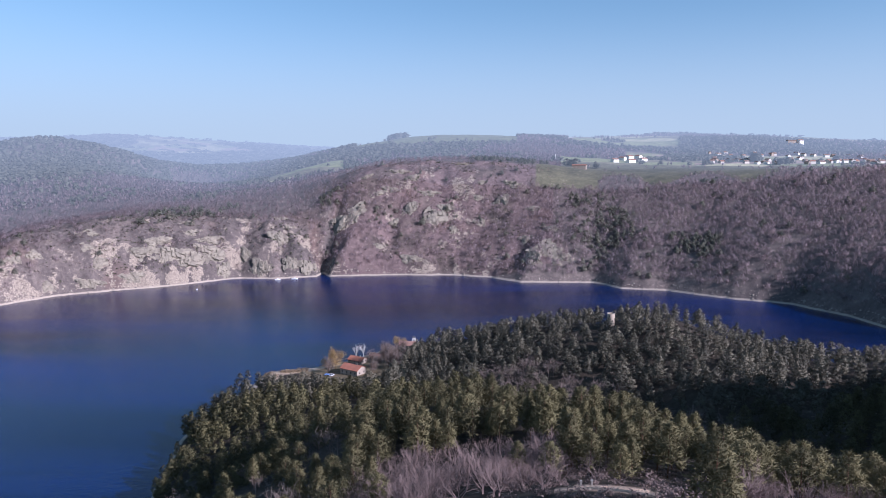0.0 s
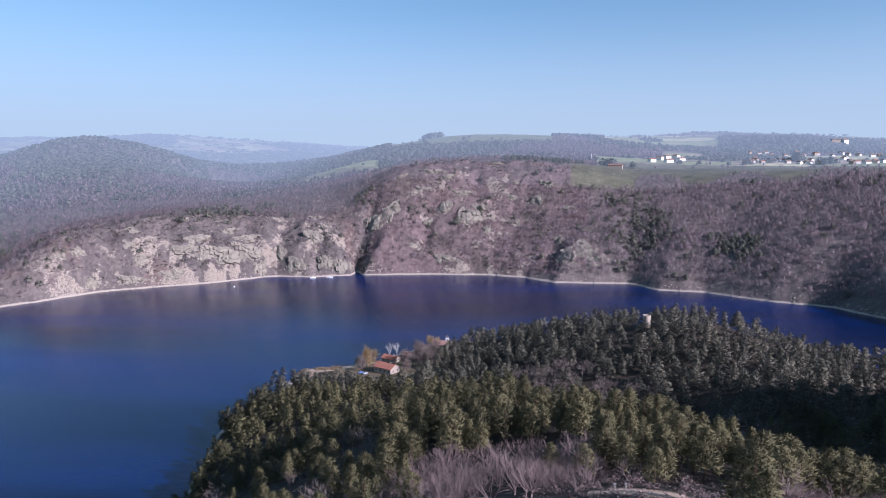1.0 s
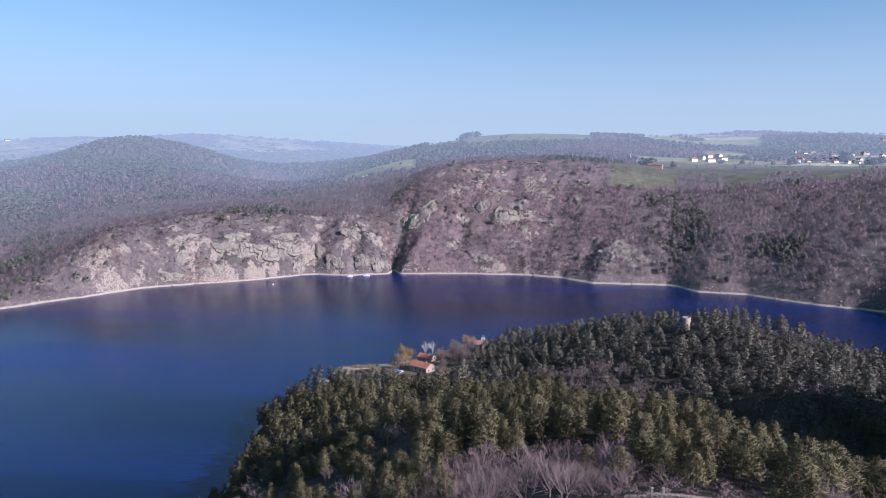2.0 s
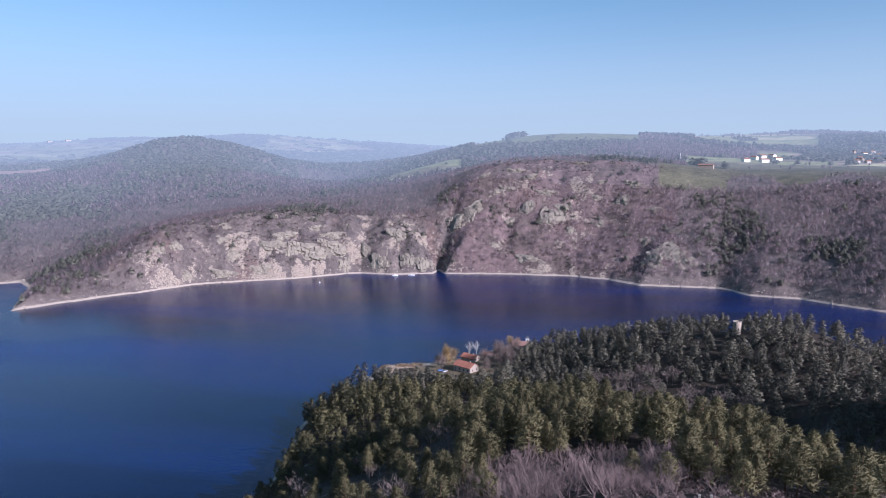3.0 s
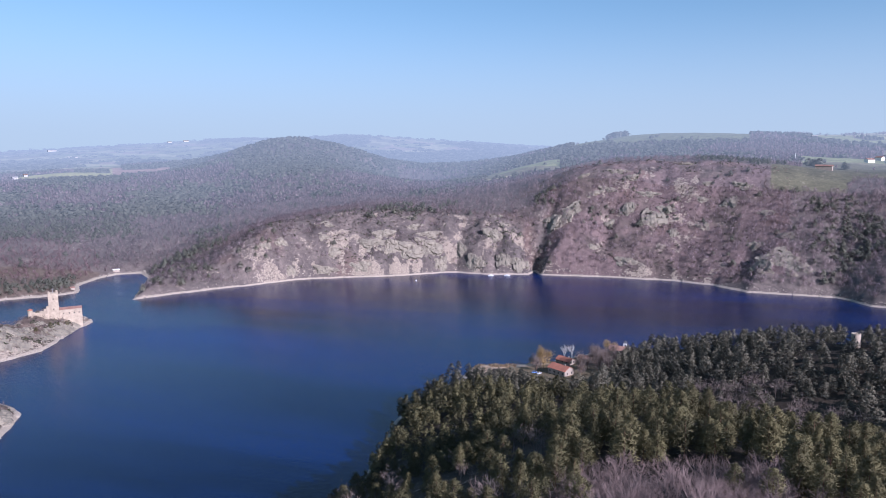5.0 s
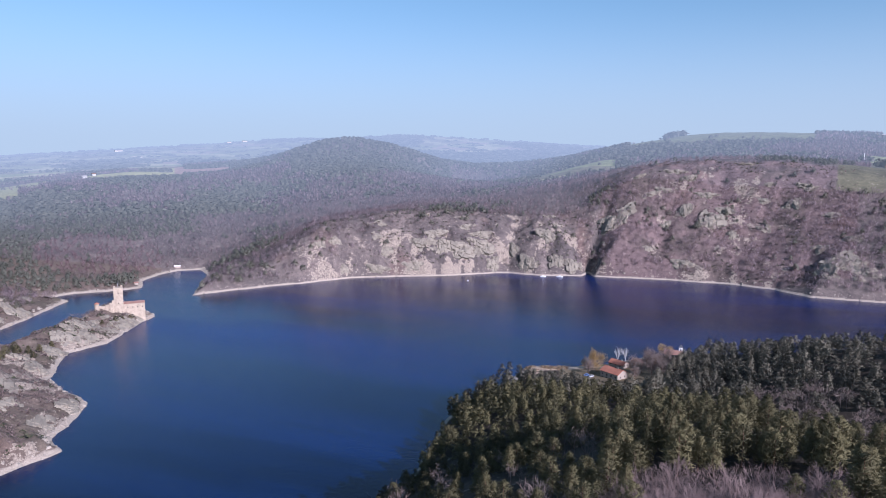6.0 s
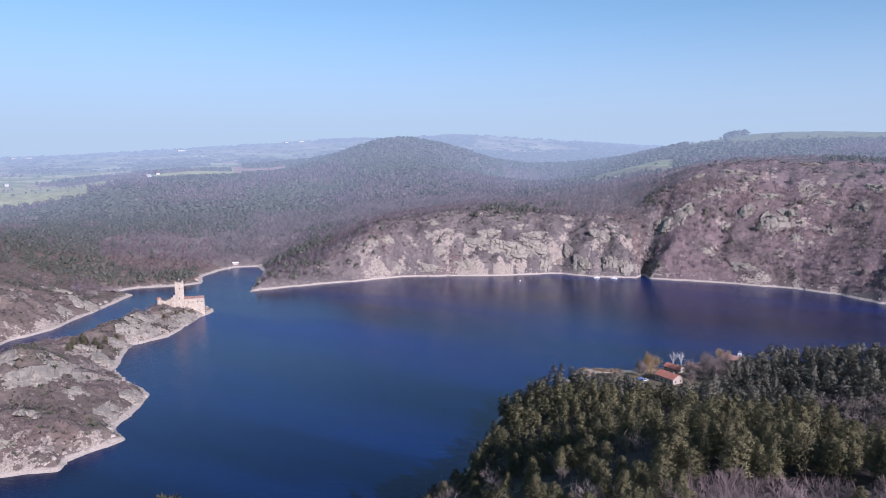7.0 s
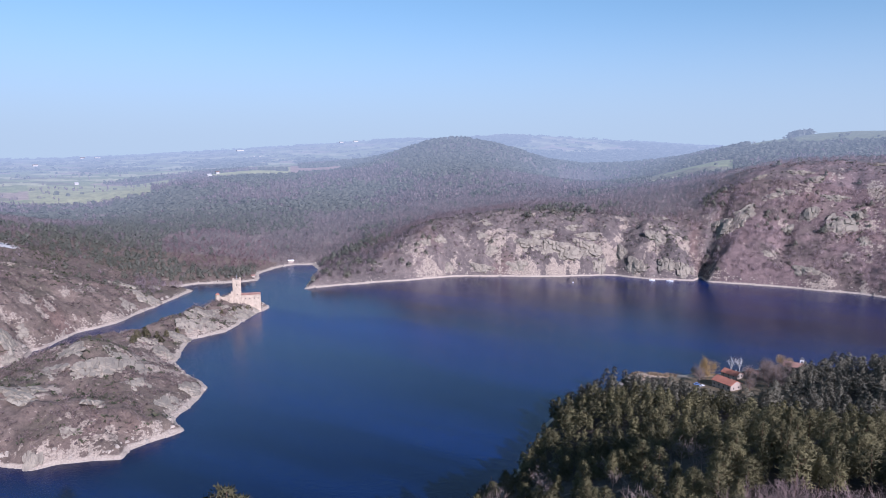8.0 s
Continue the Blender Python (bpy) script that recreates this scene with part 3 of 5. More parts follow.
def pine_crown(seed, tall, sprays, size, conic=0.5, thin=0.5):
    """A ragged crown of rounded clumps of needle sprays. Gives corners, faces and the way each spray faces."""
    r = np.random.default_rng(seed)
    clumps = int(np.clip(sprays / 22, 6, 70))
    per = max(2, round(sprays / clumps))
    lean = r.normal(size=2) * tall * 0.025
    fat = 0.80 + 0.25 * (1 - conic)
    side = r.random() * 6.3
    cs, aims, outs, sizes = [], [], [], []
    for i in range(clumps):
        f = (i + 0.1 + 0.8 * r.random()) / clumps
        a = i * 2.4 + r.normal() * 0.35
        cone = (1 - f) ** 0.8
        dome = math.sqrt(max(0.02, 1 - (f * 1.28 - 0.28) ** 2))
        reach = tall * 0.27 * fat * (cone * conic + dome * (1 - conic)) * (0.62 + 0.45 * r.random()) * (1 + 0.16 * math.cos(a - side))
        lump = tall * (0.070 + 0.055 * r.random()) * (0.72 + 0.45 * (1 - f)) * (1.15 - 0.3 * conic) * (1 + 6 / clumps)
        out = np.array((math.cos(a), math.sin(a), 0.0))
        mid = out * reach + np.array((lean[0] * f, lean[1] * f, tall * (0.27 + 0.70 * f) + reach * (0.12 - 0.34 * conic)))
        u = r.normal(size=(per, 3))
        u /= np.linalg.norm(u, axis=1)[:, None]
        u[:, 2] = np.where(r.random(per) < 0.35, np.abs(u[:, 2]), u[:, 2])
        c = mid + u * (r.random(per) ** 0.45)[:, None] * lump * (1.0, 1.0, 0.62)
        cs.append(c)
        aims.append(u * 0.7 + out * 0.45 + (0, 0, 0.28 - 0.3 * conic))
        outs.append(u * 0.62 + out * 0.55 + (0, 0, 0.24) + r.normal(size=(per, 3)) * 0.10)
        sizes.append(np.full(per, size * (0.75 + 0.4 * (1 - f))))
    cs.append(np.array([[lean[0], lean[1], tall * 0.985]] * 3) + r.normal(size=(3, 3)) * 0.08)
    aims.append(np.tile((0, 0, 1.5), (3, 1))), outs.append(np.tile((0.1, 0.1, 1.0), (3, 1)) + r.normal(size=(3, 3)) * 0.3), sizes.append(np.full(3, size))
    v, f = blades(np.concatenate(cs), np.concatenate(sizes), thin, 0.0, r, np.concatenate(aims))
    return facing(v, f, np.repeat(np.concatenate(outs), 3, 0))


def facing(v, f, out):
    """Turns each face the way its leaf mass faces, for soft even shading."""
    out = out / np.maximum(np.linalg.norm(out, axis=1), 1e-6)[:, None]
    t, o = v[f], out[f].sum(1)
    back = (np.cross(t[:, 1] - t[:, 0], t[:, 2] - t[:, 0]) * o).sum(1) < 0
    f = f.copy()
    f[back] = f[back][:, ::-1]
    return v, f, out


def dome(seed, plates, size, wide=0.36, point=0.5):
    """A small far crown: ragged leaf plates lying round an uneven, pointed dome, 1 m high."""
    r = np.random.default_rng(seed)
    f = (np.arange(plates) + r.random(plates)) / plates
    a = np.arange(plates) * 2.4 + r.normal(size=plates) * 0.4
    out = wide * ((1 - f) * point + np.sqrt(np.maximum(1 - f * f, 0.02)) * (1 - point)) * (0.75 + 0.4 * r.random(plates))
    c = np.stack([np.cos(a) * out, np.sin(a) * out, 0.22 + 0.74 * f], -1)
    n = np.stack([np.cos(a) * (1.05 - 0.8 * f), np.sin(a) * (1.05 - 0.8 * f), 0.35 + 0.8 * f], -1) + r.normal(size=(plates, 3)) * 0.08
    n /= np.linalg.norm(n, axis=1)[:, None]
    u = np.cross(n, r.normal(size=(plates, 3)))
    u /= np.linalg.norm(u, axis=1)[:, None]
    w = np.cross(n, u)
    k_ = (size * (0.7 + 0.6 * r.random(plates)))[:, None]
    tri = np.stack([c + u * k_, c - u * k_ * 0.5 + w * k_ * 0.87, c - u * k_ * 0.5 - w * k_ * 0.87], 1) + r.normal(size=(plates, 3, 3)) * size * 0.2
    return facing(tri.reshape(-1, 3), np.arange(3 * plates).reshape(-1, 3), np.repeat(n, 3, 0))


def twig_haze(seed, twigs, broad=0.115):
    """A leafless far tree, 1 m high: a thin stem under a loose fan of rising twigs."""
    r = np.random.default_rng(seed)
    a, q = r.random(twigs) * 6.3, np.sqrt(r.random(twigs))
    f = r.random(twigs) ** 0.8
    wide = 0.40 * np.sqrt(np.maximum(1 - (f * 1.15 - 0.3) ** 2, 0.05))
    c = np.stack([np.cos(a) * q * wide, np.sin(a) * q * wide, 0.22 + 0.66 * f], -1)
    aim = np.stack([np.cos(a) * q * 0.7, np.sin(a) * q * 0.7, np.full(twigs, 1.0)], -1)
    v, t = blades(c, np.full(twigs, 0.25), broad, 0.0, r, aim * 1.4)
    return soft(*gather([(v, t), stick((0, 0, -0.05), (r.normal() * 0.03, r.normal() * 0.03, 0.6), 0.014, 0.005)]))


def soft(v, f):
    """Twigs shaded as one loose crown."""
    return facing(v, f, v * (1.0, 1.0, 0.7) + np.array((0, 0, -0.20)))


def bare_crown(seed, tall, boughs, twigs, wide=0.33, thick=0.0022, broad=0.10):
    """Upswept boughs with a haze of fine twigs."""
    r = np.random.default_rng(seed)
    parts = [stick((0, 0, -0.4), (r.normal() * 0.02 * tall, r.normal() * 0.02 * tall, tall * 0.55), tall * 0.016, tall * 0.008)]
    for i in range(boughs):
        a, z0 = r.random() * 6.3, tall * (0.2 + 0.35 * r.random())
        reach, top = tall * wide * (0.5 + 0.6 * r.random()), tall * (0.68 + 0.32 * r.random())
        p, q = np.array((0, 0, z0)), np.array((math.cos(a) * reach, math.sin(a) * reach, top))
        m = (p + q) / 2 + np.array((math.cos(a), math.sin(a), 0.0)) * reach * 0.15
        parts += [stick(p, m, tall * thick * 3, tall * thick * 2), stick(m, q, tall * thick * 2, tall * thick * 0.6)]
        k_ = max(1, twigs // boughs)
        s = r.random(k_)[:, None]
        c = m * (1 - s) + q * s + r.normal(size=(k_, 3)) * tall * 0.055
        aim = np.tile((math.cos(a) * 0.5, math.sin(a) * 0.5, 1.0), (k_, 1))
        parts.append(blades(c, tall * 0.17, broad, 0, r, aim))
    return gather(parts)


def bush(seed, sprays, size=0.55):
    r = np.random.default_rng(seed)
    c = r.normal(size=(sprays, 3)) * (0.34, 0.34, 0.24)
    c[:, 2] = np.abs(c[:, 2]) + 0.12
    return blades(c, size, 0.8, -0.2, r)


def scatter(az0, az1, d0, d1, gap, seed):
    """Loose planting places between two bearings and two distances."""
    r = np.random.default_rng(seed)
    xs, ys = plan(np.array([az0, az1, az0, az1, (az0 + az1) / 2]), np.array([d0, d0, d1, d1, d1]))
    gx, gy = np.meshgrid(np.arange(min(xs.min(), 0) if az0 < 0 < az1 else xs.min(), xs.max(), gap), np.arange(ys.min(), d1, gap))
    x, y = gx.ravel() + r.uniform(-0.48, 0.48, gx.size) * gap, gy.ravel() + r.uniform(-0.48, 0.48, gx.size) * gap
    az, d = bearing(x, y)
    ok = (az >= az0) & (az < az1) & (d >= d0) & (d < d1)
    return x[ok], y[ok]


def plant(name, shapes, x, y, size, material, label, category, seed, sink=0.3, tint=None, kind="stuff"):
    """Very many plants as one mesh, each turned, sized and tinted by chance."""
    if len(x) == 0:
        return None
    r = np.random.default_rng(seed)
    z = height(x, y) - sink
    which, turn = r.integers(len(shapes), size=len(x)), r.random(len(x)) * 6.3
    tints = np.clip(r.normal(0.5, 0.30 if kind == "stuff" else 0.2, len(x)) if tint is None else tint, 0, 1)
    vs, fs, ts, ns, o = [], [], [], [], 0
    for w, (v, f, *nv) in enumerate(shapes):
        ids = np.where(which == w)[0]
        if not len(ids):
            continue
        c, s = np.cos(turn[ids])[:, None], np.sin(turn[ids])[:, None]
        k_, sq = size[ids][:, None], (0.85 + 0.3 * r.random(len(ids)))[:, None]
        p = np.stack([(v[:, 0] * c - v[:, 1] * s) * k_ * sq + x[ids][:, None], (v[:, 0] * s + v[:, 1] * c) * k_ * sq + y[ids][:, None],
                      v[:, 2] * k_ + z[ids][:, None]], -1)
        vs.append(p.reshape(-1, 3))
        if nv:
            q = nv[0]
            ns.append(np.stack([q[:, 0] * c - q[:, 1] * s, q[:, 0] * s + q[:, 1] * c, np.broadcast_to(q[:, 2], (len(ids), len(q)))], -1).reshape(-1, 3))
        fs.append((f[None] + (np.arange(len(ids)) * len(v))[:, None, None]).reshape(-1, f.shape[1]) + o)
        ts.append(np.repeat(tints[ids], len(v)))
        o += len(v) * len(ids)
    ob = joined(name, np.concatenate(vs), np.concatenate(fs), material, np.concatenate(ts), normals=np.concatenate(ns) if ns else None)
    return tagged(ob, label, category, kind=kind)


# shapes 1 m high
PINE_MID = [dome(s, 56, 0.13, 0.42, 0.2 + 0.1 * s) for s in range(4)]
PINE_NEAR = [(v / 13, f, n) for v, f, n in (pine_crown(s, 13, 800, 0.85, (0.1, 0.4, 0.75, 0.2, 0.55)[s - 20], 0.34) for s in range(20, 25))]
PINE_RIDGE = [(v / 13, f, n) for v, f, n in (pine_crown(s, 13, 380, 1.15, (0.3, 0.6, 0.95, 0.5, 0.85)[s - 25], 0.42) for s in range(25, 30))]
BARE_MID = [twig_haze(s, 56) for s in range(30, 36)]
BARE_LESS = [twig_haze(s, 34, 0.17) for s in range(36, 40)]
BARE_NEAR = [(v / 8, f) for v, f in (bare_crown(s, 8, 12, 110, 0.42, 0.0017) for s in range(40, 43))]
BUSH = [bush(s, 8) for s in range(50, 54)]
PINE_OFF = [dome(s, 14, 0.44, 0.55, 0.2) for s in range(70, 74)]
BARE_BUSH = [(v * (1.5, 1.5, 1.0) / 8, f) for v, f in (bare_crown(s, 8, 4, 22, 0.45, 0.008) for s in range(46, 49))]
PINE_WIDE = [dome(s, 60, 0.15, 0.44, 0.2) for s in range(65, 69)]
BARE_OFF = []
for s in range(75, 79):
    r = np.random.default_rng(s)
    c = r.normal(size=(13, 3)) * (0.22, 0.22, 0.13) + (0, 0, 0.55)
    BARE_OFF.append(soft(*blades(c, np.full(13, 0.55), 0.30, 0.0, r, np.tile((0, 0, 1.2), (13, 1)) + c * (3, 3, 0))))
CLUMP = []
for s in range(60, 64):
    v, f = bush(s, 9, 0.9)
    CLUMP.append((v * (2.6, 2.6, 0.8), f))


def pines_here(x, y, az, d):
    """The share of pines in the woods beyond the lake."""
    s = np.clip(cloud(x, y, 80, 80, 3) * 2.2 - 0.55, 0.025, 0.75)
    west = az < -32
    s = np.where(west, np.clip((az + 62) / 8, 0.12, 0.5) + cloud(x, y, 150, 81, 3) * 2.3, s)
    s = np.where((az > -32) & (az < -9) & (d > 1060), 0.22 + cloud(x, y, 120, 82, 3) * 0.9, s)
    s = np.where((az > -32) & (az < -9) & (d <= 1060), np.where(np.abs(az + 20.6) < 2.2, 0.5, 0.22 + cloud(x, y, 60, 82, 2) * 0.5) * (d > 985), s)
    s = np.where((np.hypot(az + 48.5, (d - 1080) / 26) < 4), 0.05, s)
    s = np.where((az > 2.5) & (az < 8.5) & (d > 1190) & (d < 1290), 0.9, s)
    s = np.where((d < 1090), np.maximum(s, 0.58 - np.abs(az - 12.7 + cloud(x, y, 50, 93, 2) * 3.5) * 0.22), s)
    s = np.where((az > -41) & (az < -31) & (d < 1010), 0.16 + cloud(x, y, 70, 82, 2) * 0.5, s)
    s = np.where((az > 29.5) & (d < 1000), s + 0.12, s)
    return np.clip((s - 0.42) * 2.0 + 0.42, 0.03, 0.88)


# woods beyond the lake, to the edge of the plateau
x, y = scatter(-66, 36, 590, 1210, 6.3, 100)
az, d = bearing(x, y)
sd = off_shore(x, y)
open_ = rocky(x, y, az, d, sd)
pick = np.random.default_rng(101).random(len(x))
wood = (sd > 8) & (d > 780) & (d < edge_of(az)) & ~((az < -44) & (d < 830)) & (farmland(az, d, x, y) < 0.5)
moorland = (az < -54.5) & (d < 1010 + cloud(x, y, 90, 83, 2) * 120)
thin = np.clip(0.94 - open_ * 0.80, 0.04, 1) * np.where(moorland, 0.05, 1.0)
wood &= pick < thin
share = pines_here(x, y, az, d)
is_pine = np.random.default_rng(102).random(len(x)) < share
for name, m, shapes, mat_, lab, low, high in (
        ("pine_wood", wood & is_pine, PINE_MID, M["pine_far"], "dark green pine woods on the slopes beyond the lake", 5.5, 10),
        ("bare_wood", wood & ~is_pine, BARE_MID, M["twigs"], "leafless grey-brown winter woods on the slopes beyond the lake", 6, 11.5)):
    size = np.random.default_rng(103).uniform(low, high, m.sum())
    plant(name, shapes, x[m], y[m], size, mat_, lab, "woods", 104)
# woods and hedges of the distance, in two belts
for d0_, d1_, gap_, low_, high_ in ((950, 1330, 8.2, 5.5, 9.6), (1330, 1850, 8.7, 5.2, 9.2), (1850, 2700, 12.0, 5.5, 9.5)):
    x, y = scatter(-68, 38, d0_, d1_, gap_, 130)
    az, d = bearing(x, y)
    farm = farmland(az, d, x, y) > 0.5
    lot = fields(x, y, 130, 70)
    edge = (fields(x + 9, y, 130, 70) != lot) | (fields(x, y + 9, 130, 70) != lot)
    r = np.random.default_rng(131)
    wood = (~farm & (off_shore(x, y) > 8) & (r.random(len(x)) < np.where(d < 1700, 0.95, 0.8))) | (farm & edge & (r.random(len(x)) < 0.12 + cloud(x, y, 300, 86, 2) * 0.4))
    share = np.where(az > -9, 0.35 + cloud(x, y, 190, 87, 3) * 2.2, np.where(az < -33, np.clip((az + 62) / 8, 0.12, 0.5) + cloud(x, y, 150, 81, 3) * 2.3, np.where(d < 1450, 0.12, 0.45) + cloud(x, y, 160, 88, 3) * 1.8))
    share = np.where((az > -34) & (az < -21) & (d > 1650) & (d < 2150), 0.97, share)
    share = np.where((az > 13.5) & (az < 27.5) & (d > 1850) & (d < 2250), 0.97, share)
    share = np.where((az > -18) & (az < -6.5) & (d < 1480), 0.06 + cloud(x, y, 90, 95, 2) * 0.3, share)
    share = np.where((az > -13) & (az < -5) & (d >= 1480) & (d < 1700), 0.5, share)
    birch = np.hypot(az + 48.5, (d - 1080) / 26) < 4.4 + cloud(x, y, 70, 91, 3) * 2.5
    wood &= d > edge_of(az)
    wood &= (np.abs(az) > 8.5) | (d > 1210) | (r.random(len(x)) < 0.22)
    share = np.where((az > -6.5) & (d < 1500), pines_here(x, y, az, d), share)
    share = np.where((az <= -33) & (d < 1350), pines_here(x, y, az, d), share)
    is_pine = r.random(len(x)) < share
    for name, m, mat_, lab in (("backdrop", wood & is_pine, M["pine_off"], "hazy dark pine woods on distant hills"),
                               ("backdrop", wood & ~is_pine & ~birch, M["twigs_off"], "hazy leafless woods on distant hills"),
                               ("backdrop", wood & ~is_pine & birch, M["red_off"], "purplish leafless birches above the far bay")):
        plant(name, (PINE_MID if d0_ < 1000 else PINE_OFF) if mat_ is M["pine_off"] else (BARE_LESS if d0_ < 1000 else BARE_OFF), x[m], y[m], r.uniform(low_, high_, m.sum()), mat_, lab, "backdrop", 132, kind="structure")
x, y = scatter(-68, 38, 2700, 4800, 22, 133)
az, d = bearing(x, y)
m = (farmland(az, d, x, y) < 0.5) | (r.random(len(x)) < 0.05) | ((np.abs(az + 3.7) < 0.55) & (d < 2300))
plant("backdrop", CLUMP, x[m], y[m], r.uniform(8, 12, m.sum()), M["pine_off"], "hazy woods near the horizon", "backdrop", 134, kind="structure")
x, y = scatter(-4.4, -2.9, 2170, 2230, 9, 135)
plant("backdrop", PINE_OFF, x, y, r.uniform(14, 20, len(x)), M["pine_off"], "dark copse on a distant skyline", "backdrop", 136, kind="structure")
# dark evergreens round the hamlet and the village
for a_, d_, n_, h_, wide_ in ((10.35, 1330, 9, 17, 12), (12.4, 1350, 4, 13, 7), (24.0, 1640, 12, 21, 18), (25.8, 1556, 12, 16, 17), (22.4, 1600, 6, 11, 14),
                              (17.2, 1500, 4, 10, 9), (20.8, 1525, 6, 12, 14), (28.4, 1620, 5, 10, 12), (30.2, 1600, 5, 10, 13), (31.5, 1660, 5, 11, 12),
                              (29.1, 1690, 6, 12, 14), (15.2, 1590, 3, 9, 6), (27.3, 1640, 5, 10, 15), (23.0, 1680, 6, 11, 16), (32.4, 1600, 5, 10, 12)):
    cx, cy = plan(a_, d_)
    r = np.random.default_rng(int(a_ * 100))
    x, y = cx + r.normal(size=n_) * wide_ * 0.5, cy + r.normal(size=n_) * wide_ * 0.5
    plant("backdrop", PINE_WIDE, x, y, h_ * r.uniform(0.65, 1.05, n_), M["pine_off"], "dark evergreens round the distant village", "backdrop", 138, kind="structure")
# heath and broom on crags, moor and peninsula
x, y = scatter(-66, 12, 400, 1200, 3.3, 110)
az, d = bearing(x, y)
sd = off_shore(x, y)
open_ = np.maximum(rocky(x, y, az, d, sd), ((az < -54.5) & (d < 1010)) * 0.9)
pick = np.random.default_rng(111).random(len(x))
m = (sd > 6) & (open_ > 0.15) & (pick < open_ * (0.62 + cloud(x, y, 24, 84, 3) * 0.9))
g = np.random.default_rng(112).random(len(x)) < 0.22 + cloud(x, y, 50, 85, 2) * 0.6
plant("heath", BUSH, x[m & ~g], y[m & ~g], np.random.default_rng(113).uniform(0.9, 2.9, (m & ~g).sum()), M["shrub"],
      "brown winter heath and thorn scrub among the rocks", "scrub", 114, 0.2)
plant("broom", BUSH, x[m & g], y[m & g], np.random.default_rng(115).uniform(1.2, 3.6, (m & g).sum()), M["broom"],
      "dull green broom bushes among the rocks", "scrub", 116, 0.2)

# thickets of thorn on the peninsula and the moor
x, y = scatter(-66, -44, 410, 900, 2.6, 160)
az, d = bearing(x, y)
sd = off_shore(x, y)
m = (sd > 9) & (cloud(x, y, 38, 92, 3) > 0.04) & (np.random.default_rng(161).random(len(x)) < 0.55)
plant("thicket", BARE_BUSH, x[m], y[m], np.random.default_rng(162).uniform(2.0, 4.4, m.sum()), M["shrub"],
      "leafless purplish thorn thickets in hollows of the peninsula", "scrub", 163, 0.2)

# the wood on this bank
x, y = scatter(-27.5, 40, 95, 640, 7.0, 120)
az, d = bearing(x, y)
sd = off_shore(x, y)
near_bank = (sd > 5) & (d < 640)
cx, cy = plan(14.2, 126)
hx, hy = plan(-7.6, 512)
clear = (np.hypot((x - cx) / 16, (y - cy) / 12) > 1) & ~((az > -15.5) & (az < -3.5) & (d > 482)) & ~((az > -4.2) & (az < -1.0) & (d > 540))
clear &= ~((az > 8.5) & (az < 21) & (d < 134)) & ~((az > -10.5) & (az < -5) & (d > 456)) & ~((np.abs(az - 13.8) < 0.6) & (d > 460) & (d < 487))
clear &= ~((np.abs(az - 2) < 7.5) & (d < 192) & (d > 140)) & ~((az > -13) & (az < 12) & (d < 140)) & ~((az > 24) & (d < 145))
gully = np.zeros(len(x), bool)
for (a0, d0), (a1, d1) in (((6, 415), (17.1, 335)), ((17.1, 335), (24, 262)), ((24, 262), (34, 220))):
    (ax, ay), (bx, by) = plan(a0, d0), plan(a1, d1)
    t = np.clip(((x - ax) * (bx - ax) + (y - ay) * (by - ay)) / ((bx - ax) ** 2 + (by - ay) ** 2), 0, 1)
    gully |= np.hypot(x - ax - t * (bx - ax), y - ay - t * (by - ay)) < 22
keep = near_bank & clear
leafless = gully & (np.random.default_rng(121).random(len(x)) < 0.8)
leafless |= (az < -9) & (d < 290) & (np.random.default_rng(122).random(len(x)) < 0.25)
size = np.random.default_rng(123).uniform(8.6, 14.6, len(x)) * np.where((d > 400), np.where(az > -4, 0.97, 1.2), 1.0) * np.where((az < -9) & (d < 300), 0.85, 1)
keep &= np.random.default_rng(126).random(len(x)) < np.where((az < -8) & (d < 310), 0.52, 0.74) + cloud(x, y, 30, 89, 2) * 0.45
pn = keep & ~leafless
order = np.argsort(np.where(pn, d, 1e9))
single = np.zeros(len(x), bool)
single[order[:290]] = True
single &= pn
rest = pn & ~single
near_ = d < 330
ridge_ = ~near_ & ((az > 3) | (d > 430))
for m, shapes, mat_, lab in ((rest & near_, PINE_NEAR, M["pine"], "dense olive green pine wood on the near slope"),
                             (rest & ~near_ & ~ridge_, PINE_RIDGE, M["pine"], "olive green pine wood above the beach"),
                             (rest & ridge_, PINE_RIDGE, M["fir"], "dark bluish fir and pine wood on the tower's ridge")):
    plant("pine_wood", shapes, x[m], y[m], size[m], mat_, lab, "woods", 124)
# darker limbs than the single trees: the hollow's shade put into their colour
bn = keep & leafless
plant("bare_wood", BARE_NEAR, x[bn], y[bn], size[bn] * 0.85, M["dark_limb"], "leafless thicket in the gully between the pines", "woods", 125)
SINGLES = (x[single], y[single], size[single])
x, y = scatter(4, 34, 100, 182, 3.0, 140)
az, d = bearing(x, y)
cx, cy = plan(14.2, 126)
m = (np.hypot((x - cx) / 9.5, (y - cy + 1.5) / 7.5) > 1) & (np.random.default_rng(141).random(len(x)) < 0.5 + cloud(x, y, 20, 96, 2) * 0.5)
plant("broom", [bush(s, 90, 0.16) for s in range(90, 93)], x[m], y[m], np.random.default_rng(142).uniform(1.0, 3.0, m.sum()), M["shrub"],
      "brown winter broom and brambles round the clearing", "scrub", 143, 0.1)
x, y = scatter(10, 18.5, 118, 134, 0.9, 144)
m = np.random.default_rng(145).random(len(x)) < 0.5
